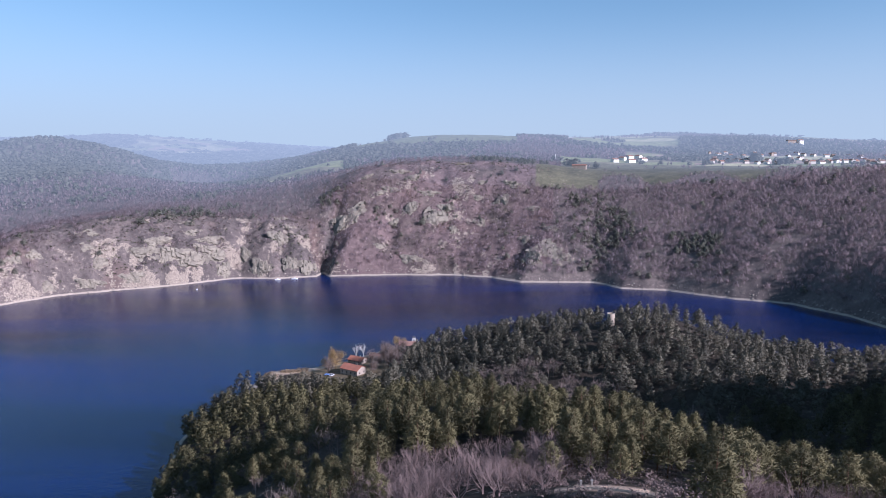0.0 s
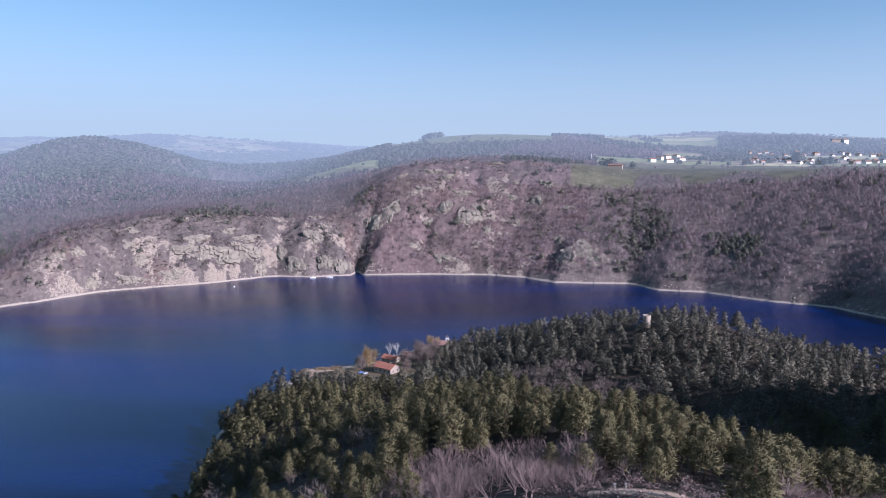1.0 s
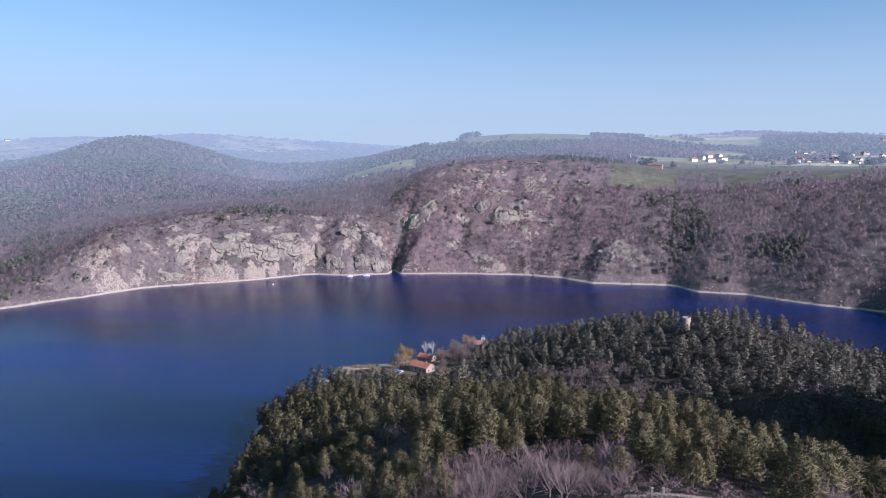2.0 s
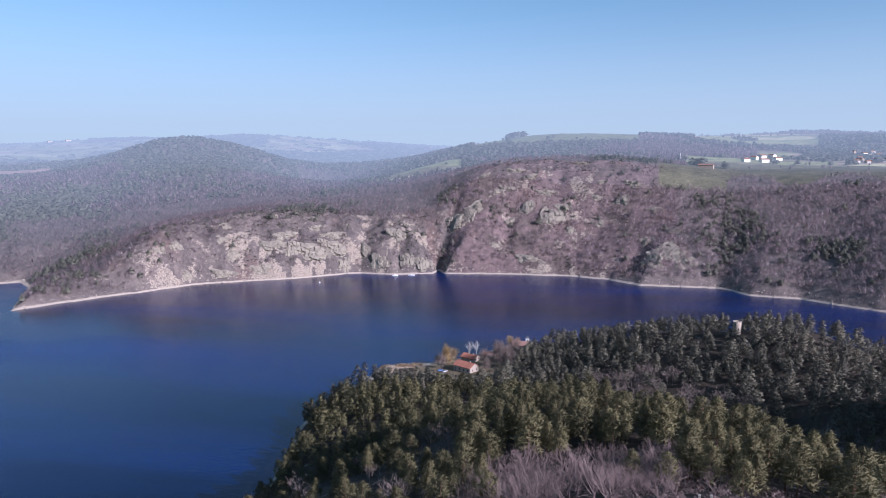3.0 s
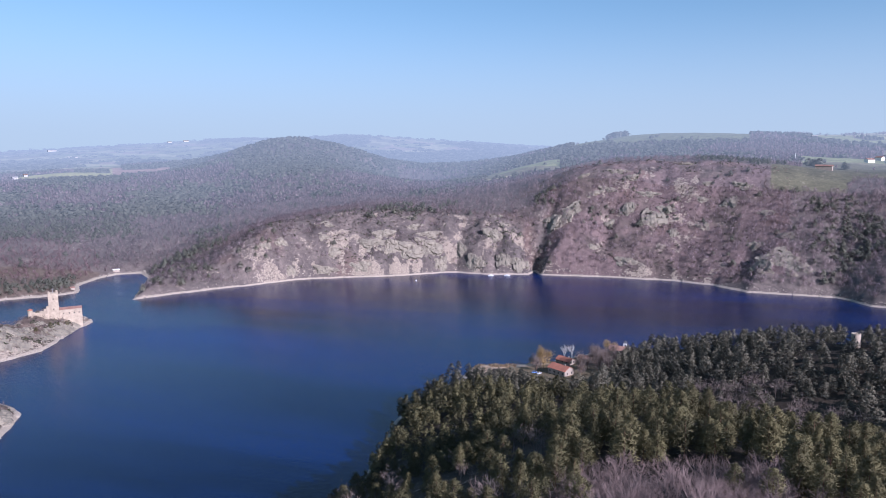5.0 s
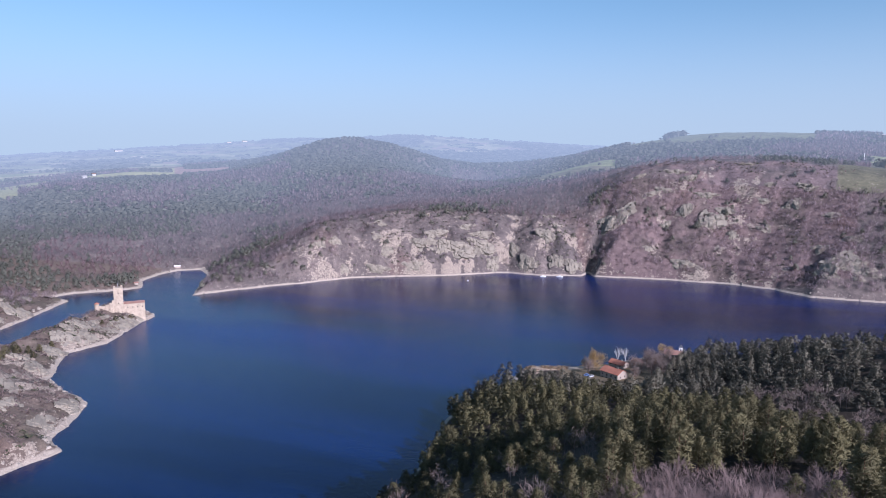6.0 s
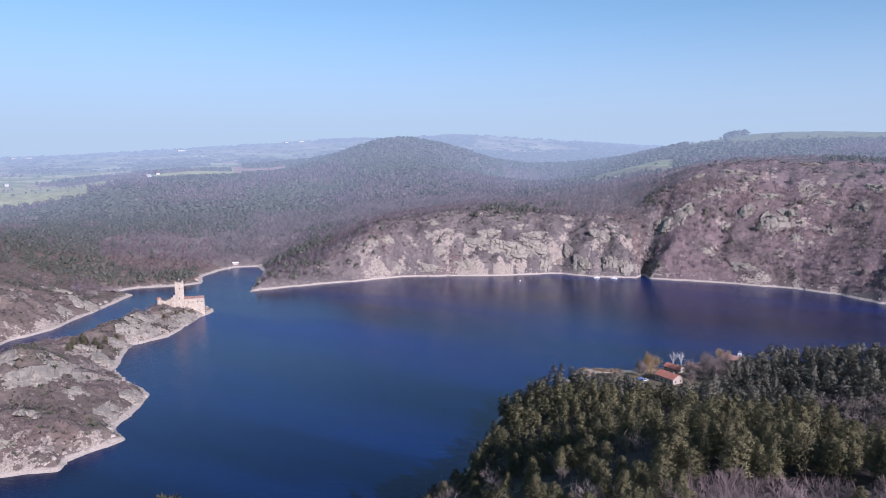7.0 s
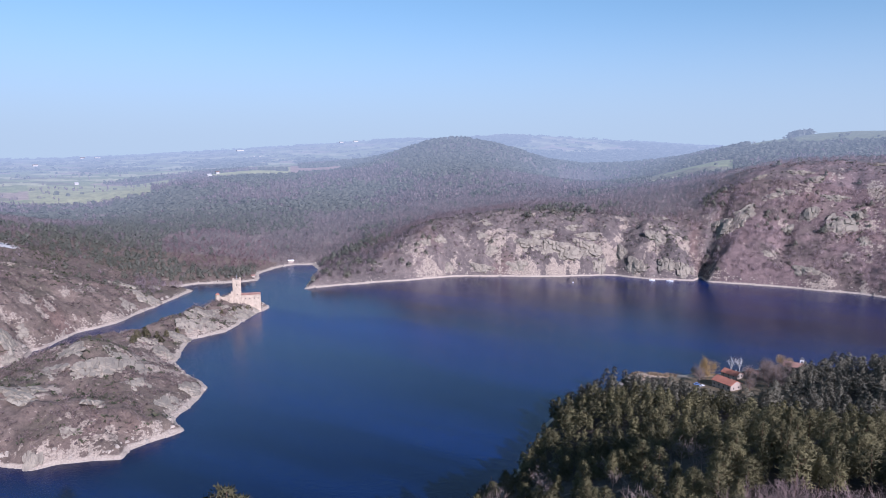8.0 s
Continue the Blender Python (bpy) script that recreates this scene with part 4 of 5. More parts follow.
STONE = [(np.array([(-1.3, -.6, -.4), (.9, -.9, -.4), (1.4, .5, -.4), (-.5, 1, -.4), (-.7, -.2, .5), (.3, -.5, .8), (.7, .3, .4), (-.2, .5, .6)]),
          np.array([(4, 5, 6, 7), (0, 1, 5, 4), (1, 2, 6, 5), (2, 3, 7, 6), (3, 0, 4, 7)])),
         (np.array([(-1, -1, -.5), (1, -.8, -.5), (.9, 1, -.5), (-1.1, .8, -.5), (-.5, -.6, .5), (.6, -.4, .6), (.4, .6, .4), (-.6, .5, .6)]),
          np.array([(4, 5, 6, 7), (0, 1, 5, 4), (1, 2, 6, 5), (2, 3, 7, 6), (3, 0, 4, 7)]))]
plant("gravel", STONE, x[m], y[m], np.random.default_rng(146).uniform(0.05, 0.22, m.sum()), M["granite"], "loose pale stones on the clearing", "gravel", 147, 0.0)
x, y = scatter(-66, 36, 400, 1060, 2.0, 150)
az, d = bearing(x, y)
sd = off_shore(x, y)
m = (sd > -0.5) & (sd < 6.5) & ((d > 620) | (az < -40)) & (np.random.default_rng(151).random(len(x)) < np.where(az < -42, 0.55, 0.35))
plant("shore_rocks", STONE, x[m], y[m], np.random.default_rng(152).gamma(1.6, 0.28, m.sum()) + 0.15, M["shore_stone"],
      "bleached rocks along the lake shore", "rocks", 153, 0.1)


x, y = scatter(-15.5, -8.5, 515, 560, 1.6, 170)
sd = off_shore(x, y)
m = (sd > 2.5) & (sd < 15) & (cloud(x, y, 14, 94, 2) > 0.12)
plant("reeds", [soft(*bush(s, 12, 0.5)) for s in range(94, 97)], x[m], y[m], np.random.default_rng(171).uniform(0.8, 2.2, m.sum()), M["reed"],
      "tan winter reeds and grass along the beach", "reeds", 172, 0.1)


# ---- helpers for things ----
def thing(name, x, y, z, turn=0.0, label="", category="", group=""):
    """An Empty at the base of a thing; turn in degrees."""
    ob = new(name)
    ob.empty_display_size = 0.5
    ob.matrix_world = pose(x, y, z, 0, 0, turn)
    return tagged(ob, label, category, group)


def part(name, bm, material, parent, label=""):
    me = bpy.data.meshes.new(name)
    bm.to_mesh(me), bm.free()
    me.materials.append(material)
    ob = new(name, me)
    ob.parent = parent
    return tagged(ob, label) if label else ob


def mesh_part(name, vf, material, parent, tint=0.5, label=""):
    ob = joined(name, vf[0], vf[1], material, np.full(len(vf[0]), tint), normals=vf[2] if len(vf) > 2 else None)
    ob.parent = parent
    return tagged(ob, label) if label else ob


def block(bm, x0, x1, y0, y1, z0, z1, soft=0.0):
    """A box between two corners, with worn edges where soft is set."""
    vs = [bm.verts.new((x, y, z)) for z in (z0, z1) for x, y in ((x0, y0), (x1, y0), (x1, y1), (x0, y1))]
    fs = [bm.faces.new([vs[i] for i in f]) for f in ((3, 2, 1, 0), (4, 5, 6, 7), (0, 1, 5, 4), (1, 2, 6, 5), (2, 3, 7, 6), (3, 0, 4, 7))]
    if soft:
        bmesh.ops.bevel(bm, geom=list({e for f in fs for e in f.edges}), offset=soft, segments=1, affect="EDGES")
    return vs


def gable_roof(bm, x0, x1, y0, y1, z, rise, over=0.4, thick=0.22):
    """Two pitched slabs with eaves, ridge along x."""
    x0, x1, y0, y1 = x0 - over, x1 + over, y0 - over, y1 + over
    ym = (y0 + y1) / 2
    drop = over * rise / max(ym - y0, 0.1)
    prof = [(y0, z - drop), (ym, z + rise), (y1, z - drop), (y1, z - drop + thick), (ym, z + rise + thick * 1.2), (y0, z - drop + thick)]
    a, b = [bm.verts.new((x0, y, h)) for y, h in prof], [bm.verts.new((x1, y, h)) for y, h in prof]
    for q in ((0, 1, 4, 5), (1, 2, 3, 4)):
        bm.faces.new([a[i] for i in q]), bm.faces.new([b[i] for i in reversed(q)])
    for i, j in ((0, 1), (1, 2), (2, 3), (3, 4), (4, 5), (5, 0)):
        bm.faces.new((a[j], a[i], b[i], b[j]))


def walls(bm, x0, x1, y0, y1, z0, z1, rise):
    """A house's outer walls with gables at both ends of x."""
    ym = (y0 + y1) / 2
    ends = []
    for x in (x0, x1):
        ends.append([bm.verts.new(c) for c in ((x, y0, z0), (x, y1, z0), (x, y1, z1), (x, ym, z1 + rise), (x, y0, z1))])
    a, b = ends
    bm.faces.new(a[::-1]), bm.faces.new(b)
    for i, j in ((0, 1), (1, 2), (2, 3), (3, 4), (4, 0)):
        bm.faces.new((a[i], a[j], b[j], b[i]))


M["tile_roof"] = plain("terracotta_tiles", (0.42, 0.17, 0.11), 0.85, 1.2, 0.3)
M["tile_roof_old"] = plain("weathered_tiles", (0.33, 0.19, 0.145), 0.9, 1.2, 0.3)
# far farm sheds: white greyed down, distance haze put into the colour
M["far_wall"] = plain("hazed_render", (0.42, 0.41, 0.40), 0.9, 1.5, 0.1)
M["render_wall"] = plain("lime_render", (0.39, 0.325, 0.265), 0.9, 1.5, 0.16)
M["village_wall"] = plain("cream_render", (0.58, 0.54, 0.49), 0.9, 1.5, 0.12)
M["white_wall"] = plain("white_render", (0.78, 0.75, 0.70), 0.9, 1.5, 0.08)
M["stone_wall"] = plain("old_masonry", (0.46, 0.375, 0.28), 0.92, 0.8, 0.3, bump=0.8)
M["tower_wall"] = plain("pale_masonry", (0.47, 0.385, 0.30), 0.92, 0.7, 0.25, bump=0.8)
M["dark_glass"] = plain("window_glass", (0.03, 0.035, 0.045), 0.15, 1, 0.1, spec=0.5)
M["shutter"] = plain("brown_wood", (0.17, 0.10, 0.06), 0.8, 0.5)
M["metal"] = plain("grey_metal", (0.45, 0.46, 0.48), 0.45, 0.5, 0.15, metal=0.6)
M["concrete"] = plain("grey_stone", (0.30, 0.28, 0.25), 0.9, 0.3)
M["boat"] = plain("white_hull", (0.80, 0.80, 0.78), 0.35, 1.0, 0.05)
M["car_blue"] = plain("blue_car_paint", (0.16, 0.27, 0.55), 0.3, 1, 0.05, spec=0.5)
M["car_white"] = plain("white_car_paint", (0.75, 0.76, 0.78), 0.3, 1, 0.05, spec=0.5)
M["tyre"] = plain("tyre_rubber", (0.03, 0.03, 0.03), 0.9, 0.3)


def at(az, d):
    x, y = plan(az, d)
    return float(x), float(y), float(height([x], [y])[0])


# ---- granite outcrops ----
def boulder(seed, blocks, grain):
    """A crag of many upright jointed granite blocks, about 2 across before scaling: x along the slope, y up it, z out of it."""
    r = np.random.default_rng(seed)
    vs, fs = [], []
    corner = np.array([(x, y, z) for z in (-1, 1) for x, y in ((-1, -1), (1, -1), (1, 1), (-1, 1))], float)
    corner[4:, :2] *= 0.80
    quads = np.array(((3, 2, 1, 0), (4, 5, 6, 7), (0, 1, 5, 4), (1, 2, 6, 5), (2, 3, 7, 6), (3, 0, 4, 7)))
    lean = r.normal() * 0.18
    for i in range(blocks):
        a, q = r.random() * 6.3, math.sqrt(r.random())
        edge = (0.78 + 0.2 * math.sin(3 * a + seed) + 0.15 * math.sin(5 * a + seed * 2))
        c = np.array((math.cos(a) * q * edge, math.sin(a) * q * edge, 0.0))
        swell = noise.noise((c[0] * 2.4 + seed * 9, c[1] * 1.0, 3.0))
        ledge = math.floor((c[1] + 0.25 * swell) * 4.0) / 4.0 - c[1]
        c[2] = 0.52 * (1 - q ** 3) * (0.8 + 0.7 * swell) + 0.22 * ledge - 0.10
        big = grain * (0.045 + 0.095 * r.random() ** 1.8)
        s = np.array((big * (0.7 + 0.6 * r.random()), big * (1.0 + 1.5 * r.random()), big * (1.3 + 1.1 * r.random())))
        b = corner * s * (1 + r.normal(size=(8, 3)) * 0.14)
        turn = Euler((float(r.normal() * 0.12), float(r.normal() * 0.14), float(lean + r.normal() * 0.16))).to_matrix()
        vs.append(b @ np.array(turn).T + c)
        fs.append(quads + 8 * i)
    ob = joined("rock_outcrop", np.concatenate(vs), np.concatenate(fs), M["granite"])
    me = ob.data
    bpy.data.objects.remove(ob)
    return me


ROCKS = [boulder(s, 240, 1.15) for s in range(1, 6)]
BIG_ROCKS = [boulder(s, 480, 0.78) for s in range(11, 16)]
# bearing, distance, width, height seen
CRAG_ROCKS = [(-8.36, 1033, 50, 38), (-6.97, 1050, 31, 34), (-5.39, 1080, 35, 16), (-1.11, 1088, 32, 14), (-3.45, 1127, 31, 15),
              (-2.39, 1114, 27, 20), (-4.24, 1088, 32, 16), (-0.65, 1047, 56, 37), (-2.59, 1059, 22, 34), (0.84, 1024, 13, 20),
              (4.89, 1078, 26, 26), (5.75, 1109, 30, 20), (3.13, 1113, 14, 11), (2.77, 1086, 21, 16), (2.97, 1041, 22, 17),
              (-5.26, 987, 16, 13), (7.42, 1058, 22, 15), (6.69, 992, 29, 23), (8.83, 1003, 28, 18), (-2.71, 970, 32, 19),
              (1.56, 1170, 32, 7), (0.28, 1063, 26, 26), (-6.38, 1112, 27, 11), (-3.9, 1041, 20, 17)]
CLIFF_ROCKS = [(-23.39, 962, 50, 27), (-20.11, 966, 60, 33), (-18.21, 979, 51, 27), (-22.39, 973, 32, 17), (-18.66, 989, 32, 14),
               (-19.97, 998, 29, 15), (-26.93, 989, 35, 14), (-27.31, 966, 31, 17), (-31.85, 940, 18, 12), (-30.59, 949, 19, 14),
               (-27.11, 937, 29, 15), (-29.93, 933, 17, 15), (-24.12, 943, 31, 20), (-26.36, 953, 26, 17), (-15.86, 985, 18, 24),
               (-14.86, 964, 28, 28), (-13.37, 991, 27, 32), (-12.36, 964, 24, 27), (-11.11, 962, 20, 24), (-12.97, 1051, 29, 12),
               (-12.46, 1017, 12, 8), (-21.57, 962, 31, 24), (-17.67, 969, 24, 27)]
SHORE_ROCKS = [(7.6, 933, 20, 12), (8.7, 945, 24, 14), (9.4, 932, 18, 10), (8.2, 960, 20, 12), (8.6, 952, 58, 34), (9.7, 942, 34, 22), (7.2, 944, 30, 22), (-48.6, 700, 24, 11), (-50.5, 680, 28, 12),
               (-49.6, 700, 24, 12), (-46.9, 719, 24, 9), (-46.0, 735, 18, 7), (-56.27, 517, 48, 22), (-61.75, 485, 37, 18), (-57.69, 462, 13, 12), (-62.21, 420, 9, 12),
               (-49.77, 690, 30, 12), (-48.2, 700, 20, 8), (-53.57, 621, 23, 10), (-52.8, 598, 17, 10), (-55.83, 538, 27, 14),
               (-52.61, 473, 16, 12), (-50.87, 503, 15, 10), (-53.59, 818, 34, 12), (-55.2, 787, 29, 14), (-63.17, 660, 20, 16),
               (-61.94, 685, 25, 15), (-59.79, 432, 15, 7), (-62.95, 643, 16, 11),
               (-45.7, 748, 13, 8), (-46.4, 738, 13, 6), (-47.2, 732, 13, 5), (-47.9, 728, 13, 5), (-48.6, 720, 14, 6), (-45.35, 757, 10, 6), (-49.2, 681, 26, 15), (-48.9, 706, 20, 9), (-47.6, 705, 20, 11),
               (-50.9, 668, 22, 13), (-51.6, 648, 20, 10), (-46.5, 728, 20, 10), (-55.4, 866, 30, 14), (-54.6, 858, 22, 12), (-51.4, 893, 24, 13),
               (-50.9, 900, 18, 11), (-53.0, 868, 20, 9), (-61.0, 520, 26, 13), (-59.2, 545, 22, 11), (-54.6, 500, 20, 9), (-58.3, 508, 18, 8)]


def outcrops(rows, label, group, seed, bulge, steep=0.5):
    r = np.random.default_rng(seed)
    for az, d, w, h in rows:
        x, y, z = at(az, d)
        e = max(6.0, 0.4 * h)
        hx0, hx1, hy0, hy1 = height([x - e, x + e, x, x], [y, y, y - e, y + e], False)
        n = Vector((-(hx1 - hx0) / (2 * e), -(hy1 - hy0) / (2 * e), 1)).normalized()
        n = (n + steep * Vector((n.x, n.y, 0)).normalized()).normalized()      # faces steeper than the slope
        side = Vector((math.cos(radians(az)), -math.sin(radians(az)), 0))
        side = (side - n * side.dot(n)).normalized()
        up = n.cross(side)
        tall = h / max(0.55, abs(up.z) + 0.25)
        w, tall = w * 1.12, tall * 1.12
        ob = new("rock_outcrop", (BIG_ROCKS if w >= 29 else ROCKS)[int(r.integers(5))])
        m = Matrix((side, up, n)).transposed().to_4x4() @ Matrix.Rotation(float(r.normal() * 0.25), 4, "Z")
        deep = bulge * (w + tall) * 0.5
        ob.matrix_world = Matrix.Translation((x, y, z - deep * 0.25)) @ m @ Matrix.Diagonal((w * 0.5, tall * 0.5, deep, 1))
        tagged(ob, label, "rock", group)


outcrops(CRAG_ROCKS, "grey lichened granite crag on the heathy hillside", "crags of the hill", 201, 0.27)
outcrops(CLIFF_ROCKS, "pale fractured granite cliff above the lake shore", "cliffs by the lake", 202, 0.24)
outcrops(SHORE_ROCKS, "bare weathered granite slab among heath near the water", "rocks by the shore", 203, 0.15, 0.22)


# ---- the castle on the peninsula ----
def castle():
    x, y, z = at(-47.1, 753)
    c = thing("castle_ruin", x, y, 10.1, 47.1, "pale stone castle ruin with a square keep on a lakeside rock", "castle")
    bm = bmesh.new()
    block(bm, -4.3, 4.3, -4.3, 4.3, -9, 25.2, 0.25)
    part("keep", bm, M["stone_wall"], c, "tall square keep of pale masonry")
    for x0, x1, y0, y1, h in ((-4.3, -2.2, -4.3, -2.2, 26.6), (2.4, 4.3, -4.3, -2.4, 26.2), (2.2, 4.3, 2.2, 4.3, 26.5), (-4.3, -2.6, 2.4, 4.3, 26.0)):
        bm = bmesh.new()
        block(bm, x0 + 0.1, x1 - 0.1, y0 + 0.1, y1 - 0.1, 24.9, h, 0.15)
        part("merlon", bm, M["stone_wall"], c)
    bm = bmesh.new()
    block(bm, -0.12, 0.12, -0.12, 0.12, 24.8, 30)
    block(bm, -0.9, 0.9, -0.1, 0.1, 28.4, 28.65)
    part("cross", bm, M["metal"], c, "thin metal cross on the roof")
    for zz in (9, 19):
        bm = bmesh.new()
        block(bm, -0.35, 0.35, -4.45, -4.2, zz, zz + 1.6)
        part("window", bm, M["dark_glass"], c)
    # broken curtain wall stepping down to a corner turret
    for x0, x1, top in ((-19.0, -15.6, 9.0), (-15.6, -12.0, 8.2), (-12.0, -8.5, 9.4), (-8.5, -6.2, 11.2), (-6.2, -4.2, 13.5)):
        bm = bmesh.new()
        block(bm, x0 + 0.02, x1 - 0.02, -5.5, -4.1, -12, top, 0.2)
        part("curtain_wall", bm, M["stone_wall"], c)
    bm = bmesh.new()
    bmesh.ops.create_cone(bm, cap_ends=True, segments=14, radius1=2.4, radius2=2.2, depth=14, matrix=Matrix.Translation((-19.5, -4.6, 4.2)))
    part("turret", bm, M["stone_wall"], c)
    bm = bmesh.new()
    bmesh.ops.create_cone(bm, cap_ends=True, segments=14, radius1=2.7, radius2=0.4, depth=1.4, matrix=Matrix.Translation((-19.5, -4.6, 11.9)))
    part("turret_roof", bm, M["tile_roof"], c, "low red tiled cap")
    bm = bmesh.new()
    walls(bm, 4.35, 23.5, -4.5, 4.0, -13, 8.8, 1.3)
    part("chapel_wall", bm, M["stone_wall"], c)
    bm = bmesh.new()
    gable_roof(bm, 4.6, 23.5, -4.5, 4.0, 8.8, 1.3, 0.35)
    part("roof", bm, M["tile_roof_old"], c, "faded red tiled roof")
    for xx in (8, 12.5, 17, 21):
        bm = bmesh.new()
        block(bm, xx - 0.35, xx + 0.35, -4.62, -4.4, 4.2, 5.6)
        part("window", bm, M["dark_glass"], c)
    bm = bmesh.new()
    block(bm, -19, 24, 4.2, 5.3, -13, 6.5, 0.2)
    part("rear_wall", bm, M["stone_wall"], c)


castle()


# ---- houses ----
def house(az, d, turn, long, wide, tall, rise, wall, roof, label, windows=0, chimney=True, group="", z=None, category="house", name="house"):
    x, y, z0 = at(az, d)
    h = thing(name, x, y, z0 if z is None else z, -az + turn, label, category, group)
    bm = bmesh.new()
    walls(bm, -long / 2, long / 2, -wide / 2, wide / 2, -2.5, tall, rise)
    part("wall", bm, wall, h)
    bm = bmesh.new()
    gable_roof(bm, -long / 2, long / 2, -wide / 2, wide / 2, tall + 0.03, rise, 0.5)
    rf = part("roof", bm, roof, h)
    if chimney:
        bm = bmesh.new()
        block(bm, long * 0.2, long * 0.2 + 0.8, -0.4, 0.4, tall + rise * 0.5, tall + rise + 1.1, 0.06)
        part("chimney", bm, wall, h)
    for i in range(windows):
        xx = -long / 2 + long * (i + 0.5) / windows
        for zz in (1.0, 3.6) if tall > 4.5 else (1.0,):
            bm = bmesh.new()
            block(bm, xx - 0.55, xx + 0.55, -wide / 2 - 0.06, -wide / 2 + 0.1, zz, zz + 1.35)
            w = part("window", bm, M["dark_glass"], h)
            bm = bmesh.new()
            block(bm, xx - 0.7, xx + 0.7, -wide / 2 - 0.14, -wide / 2 - 0.002, zz - 0.16, zz - 0.01)
            part("sill", bm, M["concrete"], w)
    if windows:
        for yy, zz in ((-wide * 0.22, 3.5), (wide * 0.22, 3.5), (wide * 0.2, 0.9)):
            bm = bmesh.new()
            block(bm, long / 2 - 0.1, long / 2 + 0.06, yy - 0.5, yy + 0.5, zz, zz + 1.3)
            part("window", bm, M["dark_glass"], h)
        bm = bmesh.new()
        block(bm, long / 2 - 0.1, long / 2 + 0.07, -wide * 0.25 - 0.5, -wide * 0.25 + 0.5, 0, 2.1)
        part("door", bm, M["shutter"], h)
    return h


house(-7.55, 512, -40, 16.0, 11, 6.4, 2.6, M["render_wall"], M["tile_roof"],
      "two-storey rendered house with a bright red tiled roof by the beach", 4, z=2.6)
house(-7.2, 541, -38, 13, 8, 4.8, 2.2, M["render_wall"], M["tile_roof"], "low house with a red tiled roof behind the larger one", 3, z=2.0)
house(-5.6, 556, -20, 10, 6, 2.8, 1.5, M["render_wall"], M["tile_roof_old"], "small outbuilding with faded red tiles under bare trees", 0, False, z=2.5)
house(-3.0, 588, -15, 13, 8, 3.2, 2.6, M["render_wall"], M["tile_roof_old"], "chapel with a weathered brown roof by the water", 0, False, z=1.6,
      category="chapel", name="chapel")


def bell_tower():
    x, y, _ = at(-2.45, 596)
    t = thing("bell_tower", x, y, 1.3, 2.45, "small white bell tower with a pointed slate cap", "tower")
    bm = bmesh.new()
    block(bm, -1.5, 1.5, -1.5, 1.5, -2.5, 6.6, 0.08)
    part("shaft", bm, M["white_wall"], t)
    bm = bmesh.new()
    bmesh.ops.create_cone(bm, cap_ends=True, segments=4, radius1=2.4, radius2=0.15, depth=2.2,
                          matrix=Matrix.Translation((0, 0, 7.9)) @ Matrix.Rotation(radians(45), 4, "Z"))
    part("cap", bm, M["dark_slate"], t)
    for sx, sy in ((0, -1), (1, 0)):
        bm = bmesh.new()
        block(bm, sx * 1.5 - (0.5 if sx == 0 else 0.05), sx * 1.5 + (0.5 if sx == 0 else 0.05),
              sy * 1.5 - (0.5 if sy == 0 else 0.05), sy * 1.5 + (0.5 if sy == 0 else 0.05), 4.0, 5.8)
        part("belfry_opening", bm, M["dark_glass"], t)


bell_tower()


def round_tower():
    x, y, z = at(13.8, 482)
    t = thing("round_tower", x, y, z - 1.6, -13.8, "roofless round stone tower rising out of the pine wood", "tower")
    bm = bmesh.new()
    n, r0, r1 = 28, 2.75, 2.25
    rings = []
    for z0, ro in ((-2, r0), (4, r0 * 0.97), (8.5, r0 * 0.95)):
        rings.append([bm.verts.new((math.cos(i * 6.2832 / n) * ro, math.sin(i * 6.2832 / n) * ro, z0)) for i in range(n)])
    top = [10.3 + 0.5 * noise.noise((i * 0.6, 2, 0)) - (1.3 if i in (3, 4, 5) else 0) for i in range(n)]
    rings.append([bm.verts.new((math.cos(i * 6.2832 / n) * r0 * 0.95, math.sin(i * 6.2832 / n) * r0 * 0.95, top[i])) for i in range(n)])
    rings.append([bm.verts.new((math.cos(i * 6.2832 / n) * r1, math.sin(i * 6.2832 / n) * r1, top[i])) for i in range(n)])
    rings.append([bm.verts.new((math.cos(i * 6.2832 / n) * r1, math.sin(i * 6.2832 / n) * r1, 2)) for i in range(n)])
    for a, b in zip(rings, rings[1:]):
        for i in range(n):
            bm.faces.new((a[i], a[(i + 1) % n], b[(i + 1) % n], b[i]))
    bm.faces.new(rings[-1])
    part("wall", bm, M["tower_wall"], t)
    for ang, zz in ((-1.2, 5.0), (-1.9, 8.0)):
        bm = bmesh.new()
        block(bm, -0.25, 0.25, -0.1, 0.1, zz, zz + 1.2)
        bmesh.ops.transform(bm, matrix=Matrix.Rotation(ang + 1.5708, 4, "Z") @ Matrix.Translation((0, -r0 * 0.965, 0)), verts=bm.verts)
        part("arrow_slit", bm, M["dark_glass"], t)


round_tower()

# hut and shed in the far bay
house(-42.84, 1057, 10, 8, 4.5, 2.2, 1.0, M["render_wall"], M["white_wall"], "white lakeside hut on the far bay's shore", 0, False, category="hut", name="hut")
house(-45.85, 946, 25, 5, 4, 2.0, 0.9, M["render_wall"], M["tile_roof_old"], "small pale shed beside the far bay", 0, False, category="hut", name="hut")

